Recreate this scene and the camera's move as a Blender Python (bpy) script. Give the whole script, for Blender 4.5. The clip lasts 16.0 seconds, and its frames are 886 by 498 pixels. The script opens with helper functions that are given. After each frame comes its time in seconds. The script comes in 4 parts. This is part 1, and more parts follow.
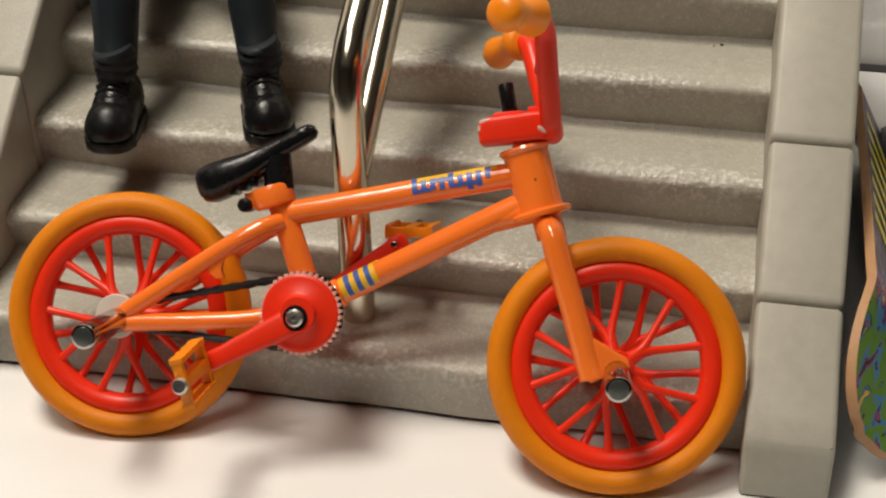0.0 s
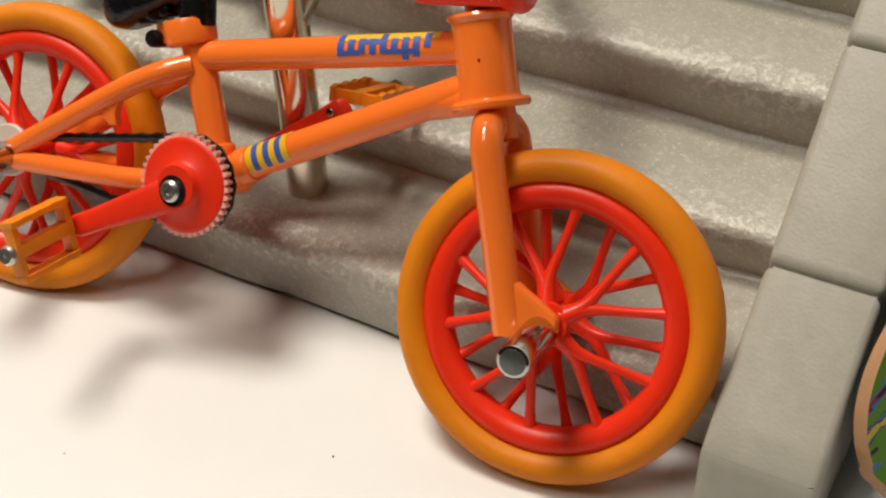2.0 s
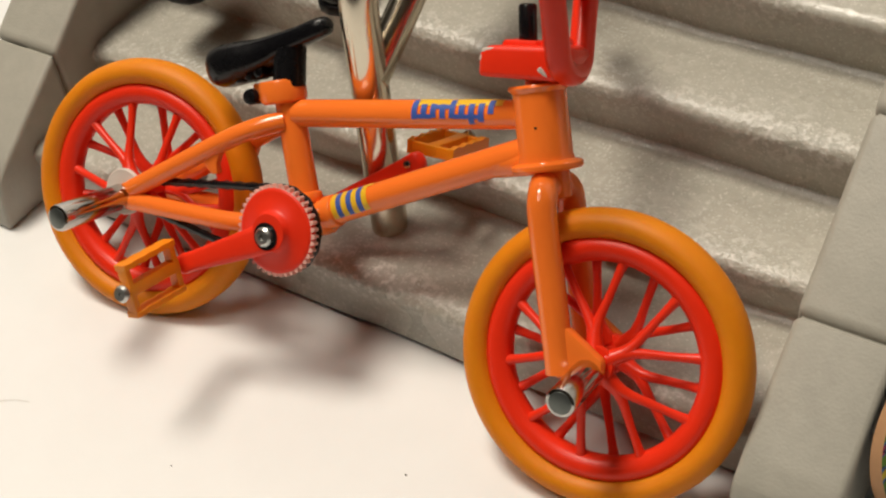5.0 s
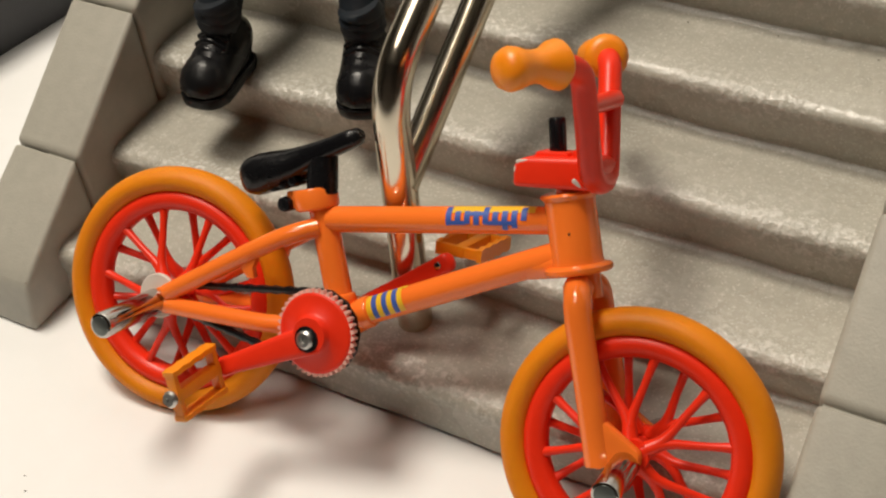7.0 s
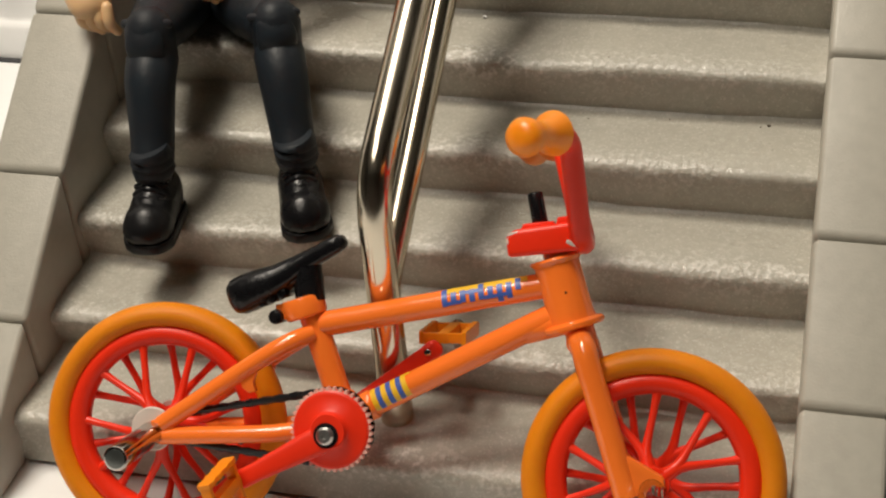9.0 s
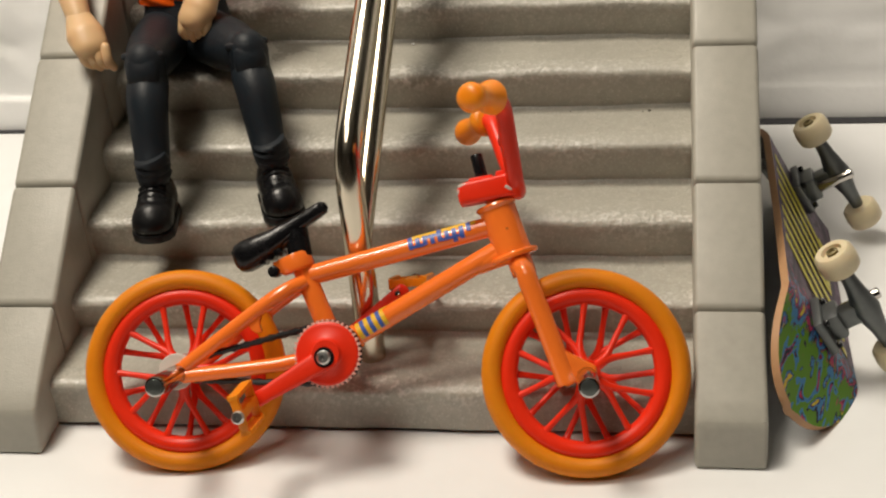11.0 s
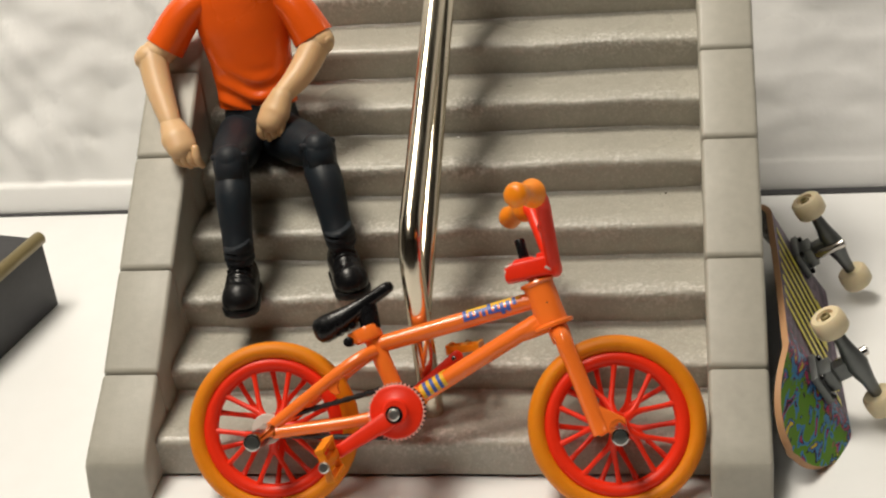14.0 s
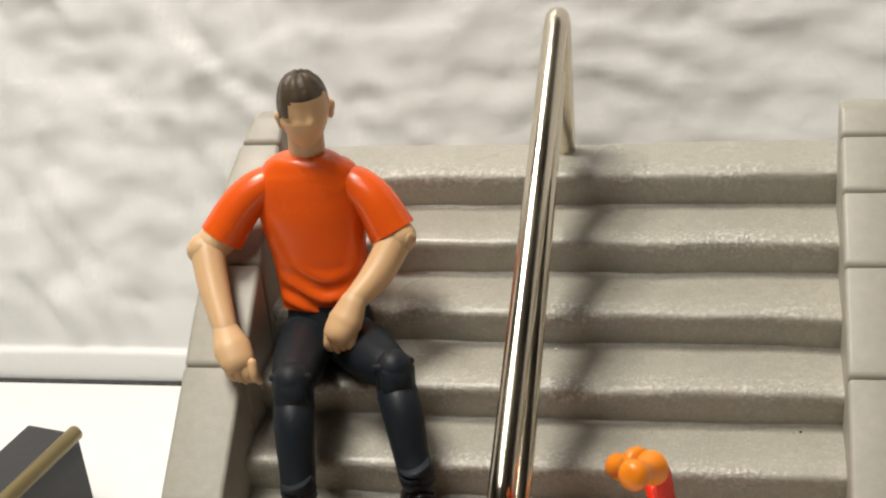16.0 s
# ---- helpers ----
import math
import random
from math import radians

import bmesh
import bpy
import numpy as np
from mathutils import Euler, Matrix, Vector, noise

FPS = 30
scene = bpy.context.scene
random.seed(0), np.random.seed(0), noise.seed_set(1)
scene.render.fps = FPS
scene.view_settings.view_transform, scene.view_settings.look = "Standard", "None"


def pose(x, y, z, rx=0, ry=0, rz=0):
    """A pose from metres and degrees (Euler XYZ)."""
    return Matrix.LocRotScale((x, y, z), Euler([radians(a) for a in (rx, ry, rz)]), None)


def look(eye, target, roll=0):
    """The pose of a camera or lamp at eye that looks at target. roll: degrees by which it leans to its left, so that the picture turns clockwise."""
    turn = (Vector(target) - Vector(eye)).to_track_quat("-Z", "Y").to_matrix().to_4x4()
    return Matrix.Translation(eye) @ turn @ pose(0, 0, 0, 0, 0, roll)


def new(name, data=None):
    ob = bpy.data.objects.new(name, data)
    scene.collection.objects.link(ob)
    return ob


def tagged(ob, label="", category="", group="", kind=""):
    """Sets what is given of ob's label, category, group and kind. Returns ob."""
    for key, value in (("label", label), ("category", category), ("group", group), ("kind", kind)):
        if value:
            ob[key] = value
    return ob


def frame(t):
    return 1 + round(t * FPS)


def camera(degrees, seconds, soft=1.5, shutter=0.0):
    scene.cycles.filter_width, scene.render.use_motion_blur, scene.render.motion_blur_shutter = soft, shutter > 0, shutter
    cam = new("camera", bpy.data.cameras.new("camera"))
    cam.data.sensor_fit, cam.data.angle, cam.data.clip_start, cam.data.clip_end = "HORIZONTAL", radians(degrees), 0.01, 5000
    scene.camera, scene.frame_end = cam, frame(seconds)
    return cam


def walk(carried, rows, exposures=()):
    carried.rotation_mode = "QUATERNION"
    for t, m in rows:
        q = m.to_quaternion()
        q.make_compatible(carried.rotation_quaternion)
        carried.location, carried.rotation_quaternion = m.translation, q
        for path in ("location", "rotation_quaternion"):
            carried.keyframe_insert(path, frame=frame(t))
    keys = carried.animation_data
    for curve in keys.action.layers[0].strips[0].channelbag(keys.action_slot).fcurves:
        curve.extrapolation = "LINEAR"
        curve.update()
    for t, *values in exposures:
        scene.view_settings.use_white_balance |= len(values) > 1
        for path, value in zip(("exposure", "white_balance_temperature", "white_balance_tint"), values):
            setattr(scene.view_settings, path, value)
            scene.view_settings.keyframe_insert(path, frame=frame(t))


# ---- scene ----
cam = camera(33.46, 16.0, soft=2.2)
PATH = [
    (0, (0.05963, -0.17616, 0.16546), (0.02699, -0.01466, 0.05209), -0.71),
    (0.5, (0.08225, -0.14632, 0.15999), (0.04223, 0.00418, 0.03448), -1.56),
    (1, (0.09725, -0.12469, 0.15021), (0.04552, 0.01599, 0.01780), -2.97),
    (1.5, (0.10284, -0.11227, 0.14656), (0.03534, 0.01855, 0.01118), -4.27),
    (2, (0.10596, -0.10243, 0.14567), (0.02702, 0.02022, 0.00883), -5.55),
    (2.5, (0.10426, -0.09763, 0.15253), (0.01796, 0.01698, 0.01319), -7.33),
    (3, (0.10601, -0.09312, 0.14861), (0.01558, 0.01750, 0.00867), -9.16),
    (3.5, (0.10753, -0.09437, 0.15506), (0.01675, 0.01537, 0.01464), -9.47),
    (3.7, (0.11052, -0.09466, 0.15864), (0.01882, 0.01416, 0.01814), -9.75),
    (5.8, (0.11773, -0.10726, 0.17555), (0.02716, 0.00508, 0.03707), -9.52),
    (6, (0.11691, -0.10632, 0.17910), (0.02626, 0.00643, 0.04100), -9.51),
    (6.5, (0.11240, -0.10907, 0.18356), (0.02380, 0.00595, 0.04601), -9.12),
    (7, (0.10586, -0.11233, 0.18334), (0.02222, 0.00712, 0.04646), -8.16),
    (7.5, (0.09419, -0.12106, 0.18501), (0.01939, 0.00661, 0.05046), -6.62),
    (8, (0.08348, -0.12897, 0.18680), (0.01936, 0.00924, 0.05724), -5.21),
    (8.5, (0.07513, -0.13974, 0.18731), (0.02014, 0.00663, 0.06261), -4.96),
    (9, (0.06878, -0.15720, 0.18209), (0.02229, -0.00165, 0.06528), -4.78),
    (9.5, (0.06255, -0.17516, 0.17738), (0.02439, -0.01326, 0.06633), -3.77),
    (10, (0.06298, -0.19698, 0.17780), (0.02777, -0.03072, 0.07236), -3.61),
    (10.2, (0.06427, -0.20395, 0.17936), (0.03028, -0.03703, 0.07459), -3.78),
    (12.3, (0.06614, -0.25818, 0.19728), (0.04046, -0.08559, 0.09954), -6.42),
    (12.5, (0.06631, -0.26191, 0.19836), (0.03983, -0.08928, 0.10089), -6.47),
    (13, (0.06587, -0.26717, 0.20526), (0.03698, -0.09530, 0.10717), -6.54),
    (13.5, (0.06408, -0.26966, 0.21251), (0.03270, -0.09847, 0.11398), -6.75),
    (14, (0.06628, -0.26821, 0.22097), (0.03404, -0.09650, 0.12363), -6.56),
    (14.5, (0.06716, -0.26420, 0.23449), (0.03451, -0.09248, 0.13730), -6.29),
    (15, (0.06634, -0.26363, 0.24947), (0.03233, -0.09168, 0.15315), -6.14),
    (15.5, (0.07084, -0.26039, 0.26401), (0.03264, -0.08921, 0.16788), -6.32),
    (15.8, (0.07913, -0.25475, 0.26594), (0.03375, -0.08455, 0.17122), -6.92),
    (16, (0.05100, -0.20060, 0.23470), (0.01020, -0.02790, 0.14248), -6.15),
]
walk(cam, [(t, look(eye, target, roll)) for t, eye, target, roll in PATH],
     exposures=[(0, 0.0, 6600, 11), (1, 0.03, 6560, 11), (2, 0.08, 6510, 10), (3, 0.06, 6520, 10), (3.7, 0.03, 6550, 10), (6, 0.0, 6600, 11), (10, 0.0, 6600, 11), (12.5, -0.03, 6550, 10), (13, 0.02, 6500, 10), (14.5, 0.02, 6450, 10), (15, 0.03, 6400, 10), (15.5, 0.10, 6260, 10), (16, 0.12, 6230, 10)])

CM = 0.01

# ---- light ----
world = bpy.data.worlds.new("room_air")
scene.world = world
world.use_nodes = True
world.node_tree.nodes["Background"].inputs[0].default_value = (1.0, 0.9, 0.78, 1)
world.node_tree.nodes["Background"].inputs[1].default_value = 0.018


def area_lamp(name, eye, target, size, watts, color):
    data = bpy.data.lights.new(name, "AREA")
    data.shape, data.size, data.energy, data.color = "DISK", size, watts, color
    ob = new(name, data)
    ob.matrix_world = look(eye, target)
    return ob


area_lamp("key_lamp", (-0.30, 0.085, 1.04), (0, 0.03, 0), 0.34, 10.1, (1.0, 0.918, 0.785))
area_lamp("room_lamp", (-0.20, -0.32, 1.06), (0, 0.06, 0), 0.44, 2.4, (1.0, 0.92, 0.79))


# ---- materials ----
def material(name, base, rough=0.5, metal=0.0, second=None, scale=60.0, amount=0.35, bump=0.0, bump_scale=300.0,
             spec=0.5, sub=0.0, coat=0.0):
    """A surface with two scales of variation: soft stains towards a second colour and a fine grain in the relief."""
    m = bpy.data.materials.new(name)
    m.use_nodes = True
    nt = m.node_tree
    b = nt.nodes["Principled BSDF"]
    b.inputs["Metallic"].default_value = metal
    b.inputs["Specular IOR Level"].default_value = spec
    b.inputs["Coat Weight"].default_value = coat
    if sub:
        b.inputs["Subsurface Weight"].default_value = sub
        b.inputs["Subsurface Scale"].default_value = 0.002
        b.inputs["Subsurface Radius"].default_value = (1.0, 0.5, 0.2)
    tc = nt.nodes.new("ShaderNodeTexCoord")
    big, fine = nt.nodes.new("ShaderNodeTexNoise"), nt.nodes.new("ShaderNodeTexNoise")
    big.inputs["Scale"].default_value, fine.inputs["Scale"].default_value = scale, scale * 9
    big.inputs["Detail"].default_value, fine.inputs["Detail"].default_value = 5, 3
    for n in (big, fine):
        nt.links.new(tc.outputs["Object"], n.inputs["Vector"])
    mix, mul = nt.nodes.new("ShaderNodeMix"), nt.nodes.new("ShaderNodeMath")
    mix.data_type = "RGBA"
    mix.inputs["A"].default_value = (*base, 1)
    mix.inputs["B"].default_value = (*(second or [c * 0.75 for c in base]), 1)
    add = nt.nodes.new("ShaderNodeMath")
    add.operation, mul.operation = "ADD", "MULTIPLY_ADD"
    nt.links.new(big.outputs["Fac"], add.inputs[0])
    nt.links.new(fine.outputs["Fac"], add.inputs[1])
    nt.links.new(add.outputs[0], mul.inputs[0])
    mul.inputs[1].default_value, mul.inputs[2].default_value = amount * 1.6, amount * -1.1
    mul.use_clamp = True
    nt.links.new(mul.outputs[0], mix.inputs["Factor"])
    nt.links.new(mix.outputs["Result"], b.inputs["Base Color"])
    rr = nt.nodes.new("ShaderNodeMapRange")
    rr.inputs["From Min"].default_value, rr.inputs["From Max"].default_value = 0.3, 0.7
    rr.inputs["To Min"].default_value, rr.inputs["To Max"].default_value = max(rough - 0.06, 0.02), rough + 0.08
    nt.links.new(big.outputs["Fac"], rr.inputs["Value"])
    nt.links.new(rr.outputs["Result"], b.inputs["Roughness"])
    if bump:
        bn, bp = nt.nodes.new("ShaderNodeTexNoise"), nt.nodes.new("ShaderNodeBump")
        bn.inputs["Scale"].default_value, bn.inputs["Detail"].default_value = bump_scale, 4
        nt.links.new(tc.outputs["Object"], bn.inputs["Vector"])
        bp.inputs["Strength"].default_value, bp.inputs["Distance"].default_value = bump, 0.0006
        nt.links.new(bn.outputs["Fac"], bp.inputs["Height"])
        nt.links.new(bp.outputs["Normal"], b.inputs["Normal"])
    return m


GREY = material("grey_plastic", (0.422, 0.403, 0.346), 0.42, second=(0.308, 0.293, 0.250), scale=45, amount=0.50, bump=0.10, bump_scale=2200)
STEP = GREY.copy()
STEP.name = "worn_glinting_grey_plastic"
PAPER = material("white_board", (0.85, 0.855, 0.855), 0.42, second=(0.785, 0.785, 0.78), scale=14, amount=0.35, bump=0.40, bump_scale=55)
SHEET = material("white_plastic_sheet", (0.95, 0.95, 0.945), 0.30, second=(0.90, 0.895, 0.885), scale=30, amount=0.3, bump=0.35, bump_scale=190)
FRAME = material("orange_paint", (0.99, 0.207, 0.028), 0.15, second=(0.94, 0.182, 0.024), scale=70, amount=0.3, spec=0.6)
TYRE = material("amber_rubber", (0.76, 0.235, 0.004), 0.52, second=(0.68, 0.19, 0.004), scale=90, amount=0.4, spec=0.28, sub=0.15, bump=0.05, bump_scale=1500)
GRIP = material("amber_grip_plastic", (0.92, 0.275, 0.008), 0.35, second=(0.85, 0.225, 0.007), scale=90, amount=0.3, sub=0.2)
RED = material("red_plastic", (0.86, 0.034, 0.009), 0.33, second=(0.74, 0.026, 0.008), scale=80, amount=0.35, spec=0.32)
TIPS = material("worn_pink_edge", (0.85, 0.45, 0.38), 0.5)
CHROME = material("chrome", (0.52, 0.50, 0.48), 0.12, 1.0, second=(0.6, 0.57, 0.52), scale=60, amount=0.3)
CAP = material("dark_peg_end", (0.17, 0.185, 0.175), 0.36, 0.9, second=(0.13, 0.145, 0.135), scale=150, amount=0.4)
STEEL = material("brushed_screw", (0.60, 0.60, 0.58), 0.30, 1.0, second=(0.45, 0.45, 0.43), scale=150, amount=0.4)
RAIL = material("nickel_tube", (0.71, 0.64, 0.52), 0.19, 1.0, second=(0.56, 0.49, 0.39), scale=40, amount=0.35)
BLACK = material("black_plastic", (0.006, 0.006, 0.007), 0.27, second=(0.011, 0.011, 0.012), scale=120, amount=0.3, spec=0.35)
BLACKTEX = material("grained_black_plastic", (0.005, 0.005, 0.006), 0.22, second=(0.009, 0.009, 0.010), scale=120, amount=0.3, bump=0.42, bump_scale=300, spec=0.32)
WHITE = material("white_washer", (0.66, 0.58, 0.52), 0.5)
SHIRT = material("orange_shirt_plastic", (0.86, 0.115, 0.009), 0.23, second=(0.78, 0.095, 0.008), scale=50, amount=0.3)
SKIN = material("tan_figure_plastic", (0.73, 0.47, 0.25), 0.42, second=(0.67, 0.41, 0.21), scale=60, amount=0.3, sub=0.1)
HAIR = material("brown_figure_paint", (0.075, 0.05, 0.028), 0.5, second=(0.05, 0.035, 0.02), scale=150, amount=0.5, bump=0.6, bump_scale=500)
TROUSER = material("navy_figure_plastic", (0.010, 0.016, 0.022), 0.50, second=(0.020, 0.015, 0.017), scale=60, amount=0.5, spec=0.26, bump=0.15, bump_scale=900)
BOOT = material("black_boot_plastic", (0.006, 0.006, 0.007), 0.30, second=(0.010, 0.010, 0.010), scale=90, amount=0.4, spec=0.30, bump=0.2, bump_scale=500)
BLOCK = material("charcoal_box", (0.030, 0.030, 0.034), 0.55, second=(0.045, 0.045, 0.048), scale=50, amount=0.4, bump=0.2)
BRASS = material("dull_olive_tube", (0.21, 0.165, 0.07), 0.42, second=(0.17, 0.13, 0.055), scale=60, amount=0.4, metal=0.3)
GUNMETAL = material("gunmetal", (0.16, 0.17, 0.17), 0.38, 0.7, second=(0.10, 0.11, 0.11), scale=80, amount=0.4)
CREAM = material("cream_wheel_plastic", (0.72, 0.62, 0.42), 0.45, second=(0.62, 0.50, 0.30), scale=80, amount=0.4, sub=0.1)
PLY = material("maple_ply", (0.50, 0.28, 0.14), 0.5, second=(0.38, 0.20, 0.10), scale=60, amount=0.5)
BLUE = material("blue_print", (0.05, 0.11, 0.42), 0.4)
GREYPRINT = material("faded_grey_print", (0.30, 0.29, 0.28), 0.5, second=(0.75, 0.74, 0.72), scale=400, amount=0.8)
YELLOW = material("yellow_print", (0.85, 0.50, 0.02), 0.4)
# tones of the unseen room, chosen for what the metal parts reflect
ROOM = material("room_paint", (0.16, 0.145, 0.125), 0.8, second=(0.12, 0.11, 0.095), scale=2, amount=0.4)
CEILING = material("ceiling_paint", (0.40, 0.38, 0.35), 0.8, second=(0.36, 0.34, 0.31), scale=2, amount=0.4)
ROOMDARK = material("dark_room_paint", (0.06, 0.045, 0.035), 0.6)

# pale worn scuffs along the step edges, with glints painted in as paler flecks
nt = STEP.node_tree
shader = nt.nodes["Principled BSDF"]
wear_glint, coords = nt.nodes.new("ShaderNodeAttribute"), nt.nodes["Texture Coordinate"]
wear_glint.attribute_name = "wear_glint"
flake, relief, paler, fleck = (nt.nodes.new(k) for k in ("ShaderNodeTexNoise", "ShaderNodeBump", "ShaderNodeMix", "ShaderNodeMapRange"))
flake.inputs["Scale"].default_value, flake.inputs["Detail"].default_value = 950, 7
nt.links.new(coords.outputs["Object"], flake.inputs["Vector"])
amount = nt.nodes.new("ShaderNodeMath")
amount.operation = "MULTIPLY_ADD"
amount.inputs[1].default_value, amount.inputs[2].default_value = 1.0, 0.08
nt.links.new(wear_glint.outputs["Fac"], amount.inputs[0])
nt.links.new(amount.outputs[0], relief.inputs["Strength"])
relief.inputs["Distance"].default_value = 0.0005
nt.links.new(relief.outputs["Normal"], shader.inputs["Normal"])
fleck.inputs["From Min"].default_value, fleck.inputs["From Max"].default_value = 0.50, 0.64
nt.links.new(flake.outputs["Fac"], fleck.inputs["Value"])
both = nt.nodes.new("ShaderNodeMath")
both.operation = "MULTIPLY"
nt.links.new(fleck.outputs["Result"], both.inputs[0])
nt.links.new(wear_glint.outputs["Fac"], both.inputs[1])
paler.data_type = "RGBA"
paler.inputs["B"].default_value = (0.68, 0.66, 0.61, 1)
nt.links.new(shader.inputs["Base Color"].links[0].from_socket, paler.inputs["A"])
# fine pale specks all over put the plastic's sparkle into the colour
grain, speck, most = (nt.nodes.new(k) for k in ("ShaderNodeTexNoise", "ShaderNodeMapRange", "ShaderNodeMath"))
grain.inputs["Scale"].default_value, grain.inputs["Detail"].default_value = 2300, 2
nt.links.new(coords.outputs["Object"], grain.inputs["Vector"])
speck.inputs["From Min"].default_value, speck.inputs["From Max"].default_value, speck.inputs["To Max"].default_value = 0.60, 0.68, 0.55
nt.links.new(grain.outputs["Fac"], speck.inputs["Value"])
nt.links.new(flake.outputs["Fac"], relief.inputs["Height"])
most.operation = "MAXIMUM"
nt.links.new(speck.outputs["Result"], most.inputs[0])
nt.links.new(both.outputs[0], most.inputs[1])
nt.links.new(most.outputs[0], paler.inputs["Factor"])
nt.links.new(paler.outputs["Result"], shader.inputs["Base Color"])
sheen = nt.nodes["Map Range"]
sheen.inputs["To Min"].default_value, sheen.inputs["To Max"].default_value = 0.22, 0.36


# ---- mesh helpers (centimetres) ----
def part(name, bm, mats, parent=None, label="", smooth=True, angle=40):
    me = bpy.data.meshes.new(name)
    bmesh.ops.scale(bm, vec=(CM, CM, CM), verts=bm.verts)
    bmesh.ops.recalc_face_normals(bm, faces=bm.faces)
    bm.to_mesh(me)
    bm.free()
    for m in mats if isinstance(mats, (list, tuple)) else [mats]:
        me.materials.append(m)
    if smooth:
        me.shade_smooth()
        me.set_sharp_from_angle(angle=radians(angle))
    ob = new(name, me)
    ob.parent = parent
    if label:
        ob["label"] = label
    return ob


def empty(name, m, label, category, group=""):
    ob = new(name)
    ob.empty_display_size = 0.01
    ob.matrix_world = m
    return tagged(ob, label, category, group)


def smooth_path(pts, n=6):
    """Catmull-Rom through the points."""
    p = [Vector(q) for q in pts]
    p = [2 * p[0] - p[1], *p, 2 * p[-1] - p[-2]]
    out = []
    for i in range(1, len(p) - 2):
        for k in range(n):
            t = k / n
            out.append(0.5 * (2 * p[i] + (p[i + 1] - p[i - 1]) * t + (2 * p[i - 1] - 5 * p[i] + 4 * p[i + 1] - p[i + 2]) * t * t
                              + (3 * p[i] - 3 * p[i + 1] + p[i + 2] - p[i - 1]) * t ** 3))
    out.append(p[-2])
    return out


def fillet(pts, r, n=6):
    """A polyline with its corners rounded by about r."""
    p = [Vector(q) for q in pts]
    out = [p[0]]
    for a, c, d in zip(p, p[1:], p[2:]):
        k = min(r, (a - c).length * 0.48, (d - c).length * 0.48)
        s, e = c + (a - c).normalized() * k, c + (d - c).normalized() * k
        for i in range(n + 1):
            t = i / n
            out.append(s * (1 - t) ** 2 + c * 2 * t * (1 - t) + e * t * t)
    out.append(p[-1])
    return out


def squared(a, power):
    """Cosine and sine of an angle on an oval that grows squarer as the power falls below 1."""
    c, s = math.cos(a), math.sin(a)
    return math.copysign(abs(c) ** power, c), math.copysign(abs(s) ** power, s)


def loft(bm, pts, radii, seg=16, up=None, caps=True, mat=0, round_ends=False, power=1.0):
    """Sweeps an oval along the points; radii: one number, or a number or (across, along up) for each point."""
    p = [Vector(q) for q in pts]
    rr = list(radii) if isinstance(radii, (list, tuple)) else [radii] * len(p)
    rr = [(r, r) if not isinstance(r, (list, tuple)) else r for r in rr]
    if round_ends:
        def end(c, q, r):
            d = (c - q).normalized()
            m = min(r)
            ps = [c + d * m * math.sin(a) for a in (0.5, 1.0, 1.35)]
            rs = [(r[0] * math.cos(a), r[1] * math.cos(a)) for a in (0.5, 1.0, 1.35)]
            return ps, rs
        a, ra = end(p[0], p[1], rr[0])
        z, rz = end(p[-1], p[-2], rr[-1])
        p, rr = a[::-1] + p + z, ra[::-1] + rr + rz
    tang = [(p[min(i + 1, len(p) - 1)] - p[max(i - 1, 0)]).normalized() for i in range(len(p))]
    n = Vector(up) if up else (Vector((0, 0, 1)) if abs(tang[0].z) < 0.9 else Vector((0, 1, 0)))
    rings = []
    for c, t, (ra, rb) in zip(p, tang, rr):
        n = (n - t * n.dot(t)).normalized()
        s = t.cross(n)
        ring = [squared(2 * math.pi * k / seg, power) for k in range(seg)]
        rings.append([bm.verts.new(c + s * (ra * u) + n * (rb * v)) for u, v in ring])
    faces = []
    for q, w in zip(rings, rings[1:]):
        for k in range(seg):
            faces.append(bm.faces.new((q[k], q[(k + 1) % seg], w[(k + 1) % seg], w[k])))
    if caps:
        faces.append(bm.faces.new(rings[0][::-1]))
        faces.append(bm.faces.new(rings[-1]))
    for f in faces:
        f.material_index = mat
    return bm


def lathe(bm, profile, centre=(0, 0, 0), axis=(0, 0, 1), seg=32, mat=0, close=False):
    """Turns (radius, along) pairs round the axis; a closed profile makes a ring."""
    q = Vector((0, 0, 1)).rotation_difference(Vector(axis).normalized())
    c = Vector(centre)
    rings = []
    for r, z in profile:
        if r < 1e-6:
            rings.append([bm.verts.new(c + q @ Vector((0, 0, z)))])
        else:
            rings.append([bm.verts.new(c + q @ Vector((r * math.cos(2 * math.pi * k / seg), r * math.sin(2 * math.pi * k / seg), z))) for k in range(seg)])
    pairs = list(zip(rings, rings[1:])) + ([(rings[-1], rings[0])] if close else [])
    for a, d in pairs:
        for k in range(seg):
            j = (k + 1) % seg
            if len(a) == 1 and len(d) == 1:
                continue
            if len(a) == 1:
                f = bm.faces.new((a[0], d[j], d[k]))
            elif len(d) == 1:
                f = bm.faces.new((a[k], a[j], d[0]))
            else:
                f = bm.faces.new((a[k], a[j], d[j], d[k]))
            f.material_index = mat
    return bm


